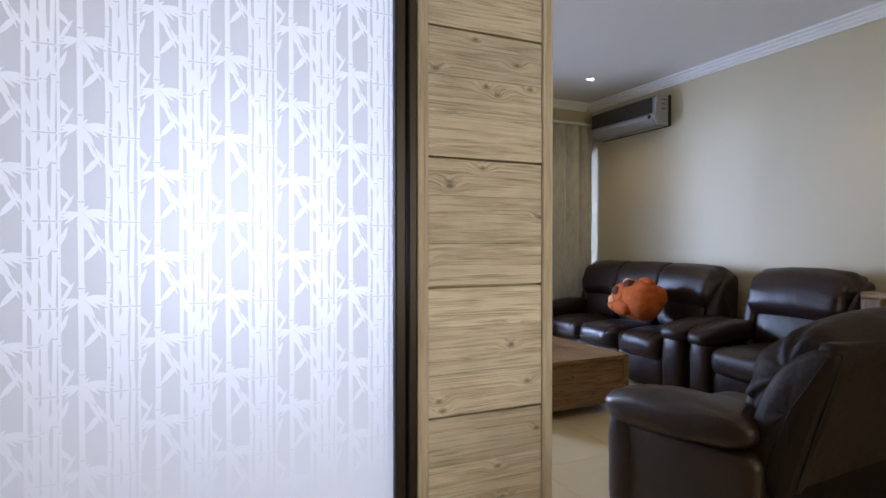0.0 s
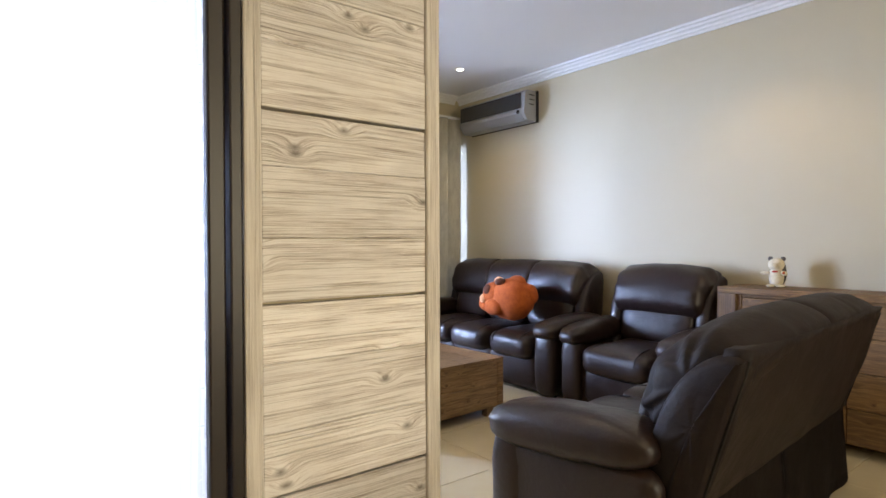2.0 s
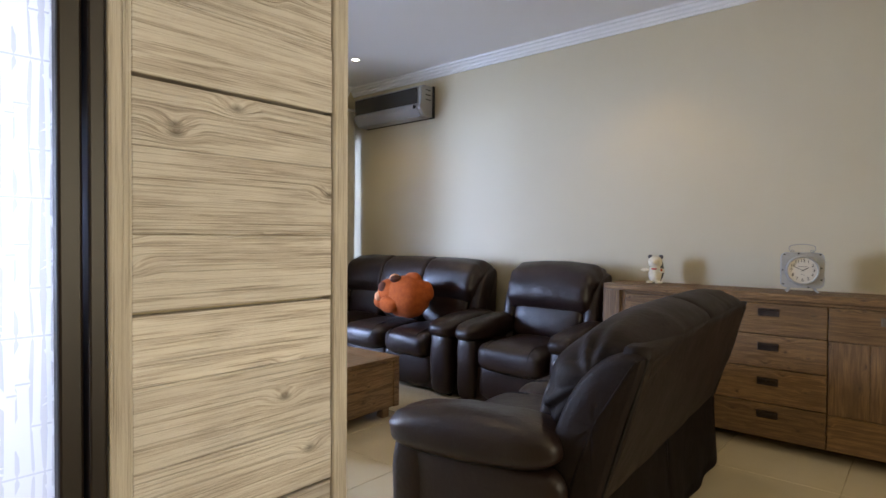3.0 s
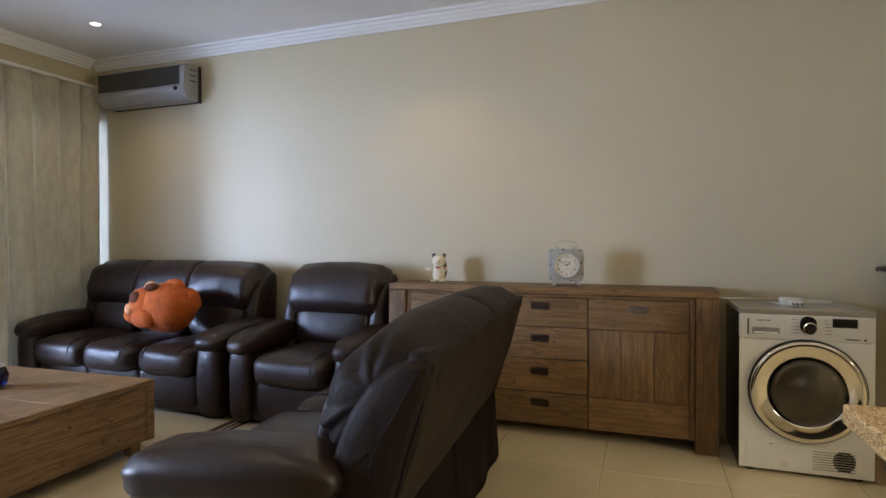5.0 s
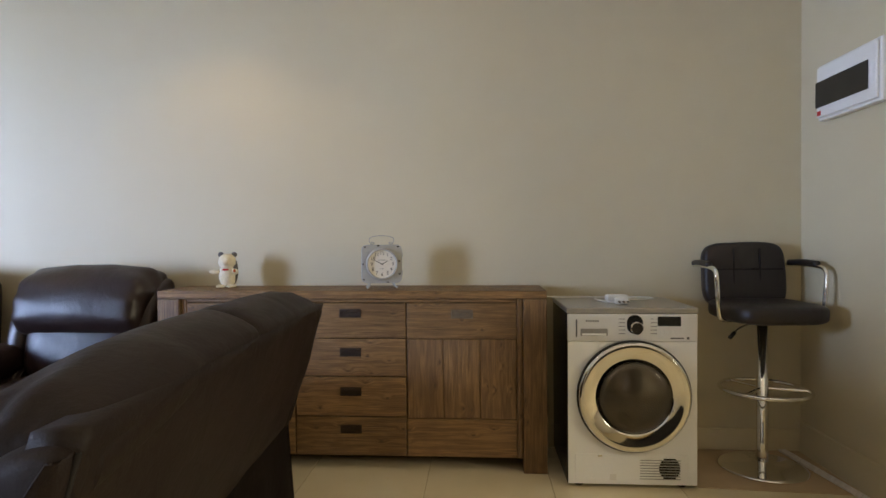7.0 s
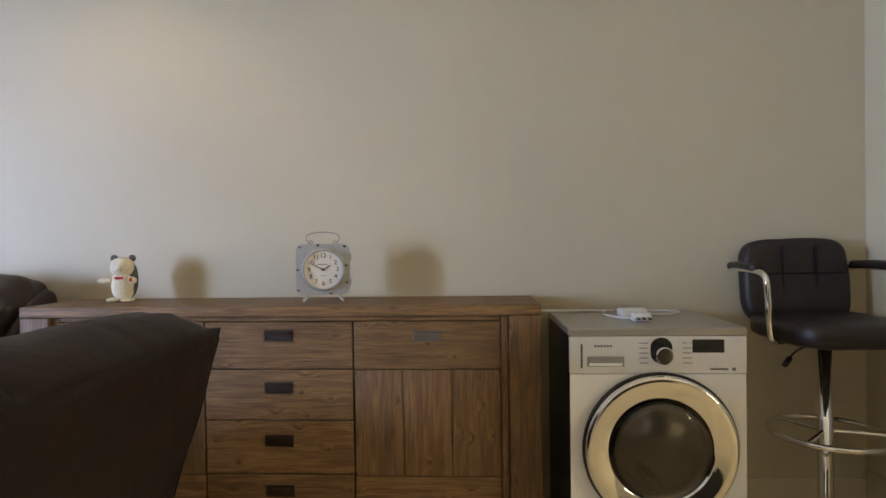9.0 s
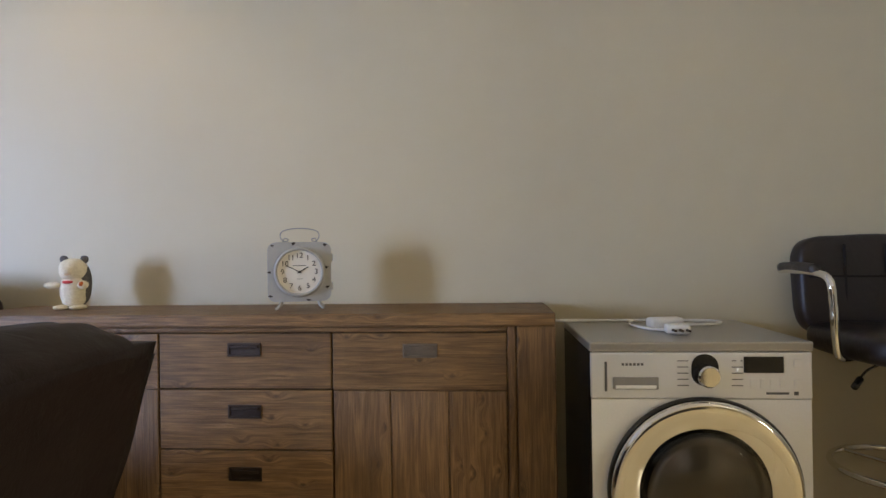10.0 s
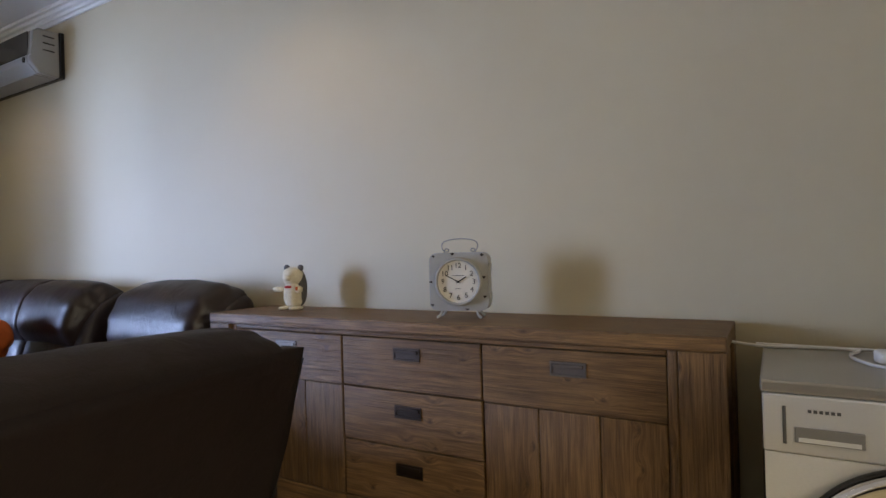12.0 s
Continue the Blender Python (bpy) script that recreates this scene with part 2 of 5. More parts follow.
CHIP = plain("bare_chips", (0.03, 0.022, 0.018), 0.7)
PAPER = plain("dial_paper", (0.74, 0.71, 0.64), 0.6, 0.05, 20)
INK = plain("black_ink", (0.012, 0.012, 0.012), 0.5)
WIRE = metal("grey_wire", (0.30, 0.30, 0.30), 0.4)
CHROME = metal("chrome", (0.82, 0.80, 0.76), 0.06)
SILVER = plain("silver_panel", (0.74, 0.735, 0.71), 0.28, 0.03, 140)
SILVER.node_tree.nodes["Principled BSDF"].inputs["Metallic"].default_value = 0.25
SILVER_PAINT = plain("silver_paint", (0.84, 0.84, 0.82), 0.32, 0.05, 160)
SILVER_PAINT.node_tree.nodes["Principled BSDF"].inputs["Metallic"].default_value = 0.08
TOP_PAINT = plain("grey_top_paint", (0.42, 0.40, 0.36), 0.30, 0.04, 120)
TOP_PAINT.node_tree.nodes["Principled BSDF"].inputs["Metallic"].default_value = 0.6
BLACK = plain("black_plastic", (0.012, 0.012, 0.013), 0.25)
BLACK_LEATHER = leather("black_leather", (0.0110, 0.0070, 0.0062), 0.42)
SMOKED = clear_glass("smoked_glass", (0.62, 0.58, 0.53))
STEEL = plain("drum_steel", (0.60, 0.57, 0.52), 0.22, 0.1, 20)
STEEL.node_tree.nodes["Principled BSDF"].inputs["Metallic"].default_value = 0.7
AC_PAINT = plain("dull_silver_paint", (0.27, 0.262, 0.25), 0.35, 0.04, 90)
WHITE_PLASTIC = plain("white_plastic", (0.74, 0.73, 0.69), 0.4, 0.03)
PRINT = plain("grey_print", (0.10, 0.10, 0.10), 0.6)
RECESS_SHADE = plain("grey_recess_shade", (0.26, 0.25, 0.235), 0.35, 0.05)
PEWTER = metal("worn_pewter", (0.22, 0.19, 0.16), 0.45)
BRONZE = metal("dark_bronze", (0.095, 0.072, 0.058), 0.45)
PLUSH = fabric("orange_plush", [(0.3, (0.36, 0.066, 0.006)), (0.7, (0.52, 0.112, 0.012))], 24)
PLUSH_DARK = fabric("dark_brown_plush", [(0.3, (0.07, 0.018, 0.006)), (0.7, (0.13, 0.036, 0.012))], 60)
PLUSH_PALE = fabric("pale_orange_plush", [(0.3, (0.62, 0.25, 0.10)), (0.7, (0.78, 0.40, 0.20))], 60)
CREAM = fabric("cream_plush", [(0.3, (0.60, 0.52, 0.36)), (0.7, (0.76, 0.69, 0.52))], 120)
GREY_PLUSH = fabric("grey_plush", [(0.3, (0.06, 0.055, 0.055)), (0.7, (0.14, 0.13, 0.12))], 120)
RED = plain("red_ribbon", (0.45, 0.02, 0.015), 0.6)
CURTAIN = fabric("curtain_cloth", [(0.40, (0.47, 0.43, 0.33)), (0.60, (0.55, 0.51, 0.40))], 9, 0.10, (2.2, 2.2, 0.8))
RUG = fabric("cream_rug", [(0.3, (0.52, 0.46, 0.32)), (0.7, (0.66, 0.60, 0.45))], 90)
RUG_DARK = fabric("dark_rug_stripe", [(0.3, (0.05, 0.02, 0.015)), (0.7, (0.10, 0.045, 0.03))], 90)
BLUE = clear_glass("blue_glass", (0.02, 0.03, 0.30), 0.1)
GRANITE = granite("speckled_granite")
FROST = frosted("frosted_film", (0.74, 0.71, 0.67), 1.0, 0.90)
FILM = frosted("bamboo_film", (1.0, 0.97, 0.93), 1.0, 0.90, ((0.74, 0.71, 0.67), 0.66, 1.12))
CLEAR = clear_glass("window_glass")
LIT = glow("lit_lamp", (1.0, 0.93, 0.80), 14.0)
AC_DARK = plain("dark_glossy_panel", (0.035, 0.033, 0.032), 0.12, 0.03)
CARD = plain("brown_board", (0.40, 0.29, 0.17), 0.7, 0.12, 12)
CABINET_DARK = plain("dark_cabinet", (0.02, 0.017, 0.016), 0.4)

# ---- building blocks ----


def part(name, bm, mat, parent, label="", smooth=False, kind=""):
    me = bpy.data.meshes.new(name)
    bmesh.ops.recalc_face_normals(bm, faces=bm.faces)
    bm.to_mesh(me)
    bm.free()
    if smooth:
        for poly in me.polygons:
            poly.use_smooth = True
    me.materials.append(mat)
    ob = new(name, me)
    if parent:
        ob.parent = parent
    return tagged(ob, label, kind=kind)


def thing(name, m, label, category, group=""):
    ob = new(name)
    ob.empty_display_size = 0.1
    ob.matrix_world = m
    return tagged(ob, label, category, group)


def block(bm, lo, hi, bevel=0.0, segments=2):
    """A box from corner to corner, its edges rounded."""
    c = [(a + b) / 2 for a, b in zip(lo, hi)]
    s = [abs(b - a) for a, b in zip(lo, hi)]
    made = bmesh.ops.create_cube(bm, size=1.0, matrix=Matrix.Translation(c) @ Matrix.Diagonal((*s, 1)))
    if bevel:
        edges = {e for v in made["verts"] for e in v.link_edges}
        bmesh.ops.bevel(bm, geom=list(edges), offset=min(bevel, min(s) * 0.45), segments=segments, profile=0.5, affect="EDGES")
    return bm


def boxed(lo, hi, bevel=0.0, segments=2):
    return block(bmesh.new(), lo, hi, bevel, segments)


def pillow(c, s, e1=0.5, e2=0.5, nu=28, nv=18, wrinkle=0.0, freq=9.0, turn=None, seed=0.0, gather=0.0):
    """A stuffed shape: a rounded box of half sizes s with creases."""
    bm = bmesh.new()
    m = Matrix.Translation(c) @ (turn or Matrix())

    def sp(x, e):
        return math.copysign(abs(x) ** e, x)
    rows = []
    for j in range(1, nv):
        v = -math.pi / 2 + math.pi * j / nv
        row = []
        for i in range(nu):
            u = 2 * math.pi * i / nu
            p = Vector((s[0] * sp(math.cos(v), e1) * sp(math.cos(u), e2), s[1] * sp(math.cos(v), e1) * sp(math.sin(u), e2), s[2] * sp(math.sin(v), e1)))
            if wrinkle:
                n = noise.noise(p * freq + Vector((seed, seed * 2.3, 0)))
                p += p.normalized() * wrinkle * n
            if gather:
                near = max(0.0, (-p.y / s[1] - 0.55) / 0.45)
                fold = 1 + gather * near * math.sin(9 * math.atan2(p.z / s[2], p.x / s[0]) + seed)
                p.x, p.z = p.x * fold, p.z * fold
            row.append(bm.verts.new(m @ p))
        rows.append(row)
    low, top = bm.verts.new(m @ Vector((0, 0, -s[2]))), bm.verts.new(m @ Vector((0, 0, s[2])))
    for a, b in zip(rows, rows[1:]):
        for i in range(nu):
            k = (i + 1) % nu
            bm.faces.new((a[i], a[k], b[k], b[i]))
    for i in range(nu):
        k = (i + 1) % nu
        bm.faces.new((low, rows[0][k], rows[0][i]))
        bm.faces.new((top, rows[-1][i], rows[-1][k]))
    return bm


def turned(profile, n=32, axis="z", caps=False):
    """A lathe shape from (radius, height) pairs."""
    bm = bmesh.new()
    rings = []
    for r, h in profile:
        ring = []
        for i in range(n):
            a = 2 * math.pi * i / n
            x, y = r * math.cos(a), r * math.sin(a)
            ring.append(bm.verts.new({"z": (x, y, h), "x": (h, x, y), "y": (x, h, y)}[axis]))
        rings.append(ring)
    for a, b in zip(rings, rings[1:]):
        for i in range(n):
            k = (i + 1) % n
            bm.faces.new((a[i], a[k], b[k], b[i]))
    for ring in (rings[0], rings[-1]) if caps else ():
        if (ring[0].co - ring[n // 2].co).length > 1e-4:
            bm.faces.new(ring)
    return bm


def tube(points, r, n=10, closed=False):
    """A round bar along a line of points."""
    bm = bmesh.new()
    pts = [Vector(p) for p in points]
    rings = []
    for i, p in enumerate(pts):
        a = pts[i - 1] if (i > 0 or closed) else p
        b = pts[(i + 1) % len(pts)] if (i < len(pts) - 1 or closed) else p
        d = (b - a).normalized()
        side = d.cross(Vector((0, 0, 1)))
        if side.length < 0.05:
            side = d.cross(Vector((0, 1, 0)))
        side.normalize()
        up = side.cross(d)
        rings.append([bm.verts.new(p + side * r * math.cos(2 * math.pi * k / n) + up * r * math.sin(2 * math.pi * k / n)) for k in range(n)])
    pairs = list(zip(rings, rings[1:])) + ([(rings[-1], rings[0])] if closed else [])
    for a, b in pairs:
        for k in range(n):
            j = (k + 1) % n
            bm.faces.new((a[k], a[j], b[j], b[k]))
    if not closed:
        bm.faces.new(rings[0])
        bm.faces.new(rings[-1])
    return bm


def arc(points, steps=6):
    """A smooth line through a few points."""
    pts = [Vector(p) for p in points]
    out = []
    for i in range(len(pts) - 1):
        p0, p1, p2, p3 = pts[max(i - 1, 0)], pts[i], pts[i + 1], pts[min(i + 2, len(pts) - 1)]
        for k in range(steps):
            t = k / steps
            out.append(0.5 * (2 * p1 + (p2 - p0) * t + (2 * p0 - 5 * p1 + 4 * p2 - p3) * t * t + (3 * p1 - p0 - 3 * p2 + p3) * t ** 3))
    return out + [pts[-1]]


def slab(name, lo, hi, mat, label="", category="wall"):
    return tagged(part(name, boxed(lo, hi), mat, None), label or name.replace("_", " "), category, kind="structure")


def extruded(outline, depth, axis="x", bevel=0.0):
    """A flat outline in two axes given thickness along the third."""
    bm = bmesh.new()
    def at(u, v, w):
        return {"x": (w, u, v), "y": (u, w, v), "z": (u, v, w)}[axis]
    a = [bm.verts.new(at(u, v, 0)) for u, v in outline]
    b = [bm.verts.new(at(u, v, depth)) for u, v in outline]
    n = len(outline)
    bm.faces.new(a), bm.faces.new(list(reversed(b)))
    for i in range(n):
        k = (i + 1) % n
        bm.faces.new((a[i], a[k], b[k], b[i]))
    if bevel:
        bmesh.ops.bevel(bm, geom=bm.edges[:], offset=bevel, segments=2, profile=0.5, affect="EDGES")
    return bm


def placed(bm, m):
    bm.transform(m)
    return bm


# ---- the shell of the place ----
EAST, NORTH, SOUTH, WEST, BACK, TOP = 3.95, 5.38, -1.17, -2.3, -3.4, 2.84
slab("floor", (WEST, BACK, -0.12), (EAST, NORTH + 0.14, -0.004), GROUT, "grouted floor under cream tiles", "floor")
slab("ceiling", (WEST - 0.12, BACK - 0.12, TOP), (EAST + 0.12, NORTH + 0.12, TOP + 0.15), WHITE, "white painted ceiling", "ceiling")
slab("wall_east", (EAST, BACK - 0.12, -0.12), (EAST + 0.12, NORTH + 0.14, TOP), WALL, "plain greige painted wall behind the sofas")
slab("wall_south", (2.75, SOUTH - 0.12, -0.004), (EAST, SOUTH, TOP), WALL, "plain greige wall beside the bar stool")
slab("wall_west", (WEST - 0.12, BACK - 0.12, -0.12), (WEST, NORTH + 0.14, TOP), WALL, "plain greige wall")
slab("wall_north_left", (WEST, NORTH, -0.004), (-0.9, NORTH + 0.12, TOP), WALL, "plain greige wall beside the glazed door")
slab("wall_north_top", (-0.9, NORTH, 2.32), (EAST, NORTH + 0.12, TOP), WALL, "greige wall over the glazed door")
slab("wall_back_left", (WEST, BACK - 0.12, -0.12), (0.8, BACK, TOP), WALL, "plain greige kitchen wall")
slab("wall_back_right", (2.1, BACK - 0.12, -0.12), (EAST, BACK, TOP), WALL, "plain greige kitchen wall")
slab("wall_back_low", (0.8, BACK - 0.12, -0.12), (2.1, BACK, 1.0), WALL, "greige wall under the assumed kitchen window")
slab("wall_back_top", (0.8, BACK - 0.12, 2.0), (2.1, BACK, TOP), WALL, "greige wall over the assumed kitchen window")
slab("wall_stub", (0.14, 1.357, -0.004), (0.527, 1.45, TOP), WALL, "end of the partition behind the wood cladding")


def cornice(name, a, b, inward):
    """A stepped and coved moulding between wall and ceiling."""
    prof = [(0, -0.085), (0.012, -0.085), (0.014, -0.066), (0.026, -0.062), (0.030, -0.044), (0.046, -0.036), (0.054, -0.020), (0.072, -0.016), (0.078, 0), (0, 0)]
    a, b, inward = Vector(a), Vector(b), Vector(inward)
    bm = bmesh.new()
    ends = [[bm.verts.new(p + inward * u + Vector((0, 0, TOP - 0.001 + w))) for u, w in prof] for p in (a, b)]
    for i in range(len(prof)):
        k = (i + 1) % len(prof)
        bm.faces.new((ends[0][i], ends[0][k], ends[1][k], ends[1][i]))
    bm.faces.new(ends[0]), bm.faces.new(ends[1])
    tagged(part(name, bm, CORNICE, None), "stepped white plaster cornice", "cornice", kind="structure")


cornice("trim_cornice_east", (EAST, SOUTH, 0), (EAST, NORTH, 0), (-1, 0, 0))
cornice("trim_cornice_north", (WEST, NORTH, 0), (EAST - 0.08, NORTH, 0), (0, -1, 0))
cornice("trim_cornice_south", (2.75, SOUTH, 0), (EAST - 0.08, SOUTH, 0), (0, 1, 0))
tagged(part("baseboard_south", boxed((2.75, SOUTH, 0.0), (EAST - 0.014, SOUTH + 0.014, 0.165), 0.004), WALL, None), "painted skirting board along the wall", "baseboard", kind="structure")
tagged(part("baseboard_east", boxed((EAST - 0.012, SOUTH, 0.0), (EAST, NORTH - 0.01, 0.12), 0.003), TILE, None), "cream tile skirting along the wall", "baseboard", kind="structure")


def glazed_door():
    """Sliding glass doors in the far wall, mostly behind the curtain."""
    d = tagged(thing("window_1", pose(0, 0, 0), "dark framed sliding glass doors behind curtains", "window"), kind="structure")
    lo, hi = -0.9, EAST
    part("window_frame", boxed((lo, NORTH + 0.02, 2.26), (hi, NORTH + 0.08, 2.32), 0.004), FRAME, d)
    part("window_sill", boxed((lo, NORTH + 0.02, -0.003), (hi, NORTH + 0.08, 0.05), 0.004), FRAME, d)
    n = 4
    for i in range(n + 1):
        x = lo + (hi - lo) * i / n
        part("mullion", boxed((max(lo, x - 0.03), NORTH + 0.022, 0.05), (min(hi, x + 0.03), NORTH + 0.078, 2.26), 0.004), FRAME, d)
    for i in range(n):
        x0, x1 = lo + (hi - lo) * i / n + 0.03, lo + (hi - lo) * (i + 1) / n - 0.03
        g = part("pane", boxed((x0, NORTH + 0.046, 0.05), (x1, NORTH + 0.054, 2.26)), CLEAR, d)
        g.visible_shadow = False


glazed_door()


# unseen window, added as an opening for the kitchen light
def kitchen_window():
    d = tagged(thing("window_2", pose(0, 0, 0), "assumed plain kitchen window with a pale frame, out of view", "window"), kind="structure")
    for lo, hi in (((0.8, BACK - 0.09, 1.0), (2.1, BACK - 0.03, 1.05)), ((0.8, BACK - 0.09, 1.95), (2.1, BACK - 0.03, 2.0)), ((0.8, BACK - 0.09, 1.05), (0.85, BACK - 0.03, 1.95)), ((2.05, BACK - 0.09, 1.05), (2.1, BACK - 0.03, 1.95)), ((1.425, BACK - 0.09, 1.05), (1.475, BACK - 0.03, 1.95))):
        part("window_frame", boxed(lo, hi, 0.004), WHITE_PLASTIC, d)


kitchen_window()


def frosted_screen():
    """A full height frosted screen with a bamboo film in a dark frame."""
    d = tagged(thing("door_1", pose(0, 0, 0), "frosted glass screen with bamboo pattern in dark wood frame", "glass screen"), kind="structure")
    x0, x1, y = -1.95, 0.092, 1.352
    part("post", boxed((x1 + 0.026, 1.323, 0.0), (0.138, 1.417, TOP), 0.003), FRAME, d)
    part("stile", boxed((x1 - 0.004, 1.335, 0.0), (x1 + 0.024, 1.397, TOP - 0.08), 0.004), FRAME, d)
    part("stile", boxed((x0 - 0.05, 1.335, 0.0), (x0, 1.397, TOP - 0.08), 0.004), FRAME, d)
    part("rail", boxed((x0 - 0.05, 1.335, TOP - 0.08), (x1 + 0.024, 1.397, TOP), 0.004), FRAME, d)
    part("rail", boxed((x0, 1.335, 0.0), (x1 - 0.004, 1.397, 0.09), 0.004), FRAME, d)
    g = part("pane", boxed((x0, y + 0.006, 0.09), (x1 - 0.004, y + 0.012, TOP - 0.08)), CLEAR, d, "clear glass pane")
    g.visible_shadow = False
    film = film_sheet("etched_film", x0, x1 - 0.004, 0.09, TOP - 0.08, 0.60)
    film.location = (0, y, 0)
    film.parent = d
    film.visible_shadow = False
    tagged(film, "frosted film with a repeating white bamboo print", kind="stuff")


from mathutils import geometry


def film_sheet(name, x0, x1, z0, z1, zs):
    """A frosted film: a seamless repeat of bamboo stems and leaf fans cut into it, plain under zs."""
    rng = random.Random(5)
    w, h = 0.280, 0.176
    shapes = []

    def blade(px, pz, ang, length, width, bend=0.0):
        ca, sa = math.cos(ang), math.sin(ang)
        outline = ((0, -0.10), (0.22, -0.42), (0.5, -0.5), (0.78, -0.28), (1, 0), (0.78, 0.28), (0.5, 0.5), (0.22, 0.42), (0, 0.10))
        shapes.append([(px + u * length * ca - (v * width + bend * u * u) * sa, pz + u * length * sa + (v * width + bend * u * u) * ca) for u, v in outline])

    def stem(x, wd, lean, nodes):
        for a, b in zip(nodes, nodes[1:]):
            xa, xb = x + lean * math.sin(2 * math.pi * a / h), x + lean * math.sin(2 * math.pi * b / h)
            shapes.append([(xa - wd * 0.62, a + 0.0012), (xa + wd * 0.62, a + 0.0012), (xa + wd * 0.46, a + 0.007), (xb + wd * 0.46, b - 0.007), (xb + wd * 0.62, b - 0.0012), (xb - wd * 0.62, b - 0.0012), (xb - wd * 0.46, b - 0.007), (xa - wd * 0.46, a + 0.007)])

    for col in (0, 1):
        cx, oz = 0.030 + 0.140 * col, 0.088 * col

        def leaf(px, pz, deg, ln, wd, bend=0.0):
            blade(cx + px, (pz + oz) % h, radians(deg), ln, wd, bend)
        # the single stem with its fan of thin leaves
        stem(cx, 0.0115, 0.001, [0, 0.128 - 0.088 * col, h])
        for deg, ln in ((168, 0.032), (183, 0.040), (197, 0.046), (212, 0.036)):
            leaf(-0.002, 0.104, deg, ln, 0.0062, 0.006)
        for deg, ln in ((12, 0.044), (2, 0.056), (-8, 0.062), (-18, 0.054), (-32, 0.040), (72, 0.016)):
            leaf(0.004, 0.108, deg, ln, 0.0068, -0.006)
        for deg, ln in ((-62, 0.046), (-80, 0.036), (-98, 0.030)):
            leaf(0.004, 0.104, deg, ln, 0.0110)
        leaf(0.006, 0.008, 52, 0.058, 0.0120)
        leaf(0.010, 0.080, -64, 0.066, 0.0080)
        # the thicket of stems beside it, with thorny leaves on both sides
        for px, wd, lean in ((0.046, 0.0080, 0.003), (0.062, 0.0120, -0.002), (0.079, 0.0135, 0.003), (0.093, 0.0090, -0.003), (0.104, 0.0060, 0.002)):
            stem(cx + px, wd, lean, [0, rng.uniform(0.05, 0.12), h])
        for k in range(5):
            leaf(rng.uniform(0.055, 0.095), rng.uniform(0, h), rng.choice((68, 78, 102, 112)), rng.uniform(0.05, 0.075), rng.uniform(0.010, 0.014))
        leaf(0.100, 0.070, -50, 0.040, 0.0100)
        leaf(0.106, 0.012, 62, 0.050, 0.0075)
        leaf(0.104, 0.128, 70, 0.042, 0.0085)
        leaf(0.044, 0.030, 118, 0.040, 0.0075)
    pts, polys = [Vector(p) for p in ((0, 0), (w, 0), (w, h), (0, h))], [[0, 1, 2, 3]]
    for shape in shapes:
        for dx in (-w, 0, w):
            for dz in (-h, 0, h):
                moved = [(x + dx, z + dz) for x, z in shape]
                if max(p[0] for p in moved) > 0 and min(p[0] for p in moved) < w and max(p[1] for p in moved) > 1e-6 and min(p[1] for p in moved) < h - 1e-6:
                    polys.append(list(range(len(pts), len(pts) + len(moved))))
                    pts.extend(Vector(p) for p in moved)
    cv, _, cf, _, _, origin = geometry.delaunay_2d_cdt(pts, [], polys, 1, 1e-5)
    tile = [(f, any(o > 0 for o in org)) for f, org in zip(cf, origin) if 0 in org]
    size = 0.945
    cv, w, h = [(v[0] * size, v[1] * size) for v in cv], w * size, h * size
    verts, faces, slots = [], [], []
    nx, nz = int((x1 - x0) / w), int((z1 - zs) / h)
    left, high = x1 - nx * w, zs + nz * h
    for i in range(nx):
        for k in range(nz):
            base = len(verts)
            verts.extend((left + i * w + v[0], 0, zs + k * h + v[1]) for v in cv)
            faces.extend(tuple(base + q for q in f) for f, _ in tile)
            slots.extend(1 if printed else 0 for _, printed in tile)
    for a, b, c, e in ((x0, x1, z0, zs), (x0, left, zs, z1), (left, x1, high, z1)):
        n = len(verts)
        verts.extend([(a, 0, c), (b, 0, c), (b, 0, e), (a, 0, e)])
        faces.append((n, n + 1, n + 2, n + 3))
        slots.append(0)
    me = bpy.data.meshes.new(name)
    me.from_pydata(verts, [], faces)
    me.materials.append(FROST)
    me.materials.append(FILM)
    me.polygons.foreach_set("material_index", slots)
    return new(name, me)


frosted_screen()


def wood_panel():
    """Limed boards between two upright strips, cladding the end of the partition."""
    d = thing("wood_panel", pose(0.14, 1.331, 0), "limed rough sawn wood cladding with upright edge strips", "wall panel")
    part("edge_strip", boxed((0.0, -0.008, 0.0), (0.029, 0.026, TOP - 0.01), 0.004), PANEL_UP, d)
    part("edge_strip", boxed((0.356, -0.008, 0.0), (0.387, 0.026, TOP - 0.01), 0.004), PANEL_UP, d)
    rng = random.Random(3)
    seams = [0.0, 0.160, 0.479, 0.797, 1.116, 1.433, 1.751, 2.07, 2.39, TOP - 0.01]
    for a, b in zip(seams, seams[1:]):
        # each wide board is made up of narrower glued staves
        n = max(1, round((b - a) / 0.105))
        cuts = [a] + [a + (b - a) * (k + rng.uniform(-0.25, 0.25)) / n for k in range(1, n)] + [b]
        for k, (c, e) in enumerate(zip(cuts, cuts[1:])):
            lowgap = 0.0028 if k == 0 else 0.0004
            topgap = 0.0028 if k == n - 1 else 0.0004
            front = -0.001 + rng.uniform(-0.0012, 0.0012)
            ob = part("board", boxed((0, front, 0), (0.325, 0.024, e - c - lowgap - topgap), 0.0014, 1), PANEL, d)
            ob.location = (0.030, 0, c + lowgap)


wood_panel()

# ---- seating ----


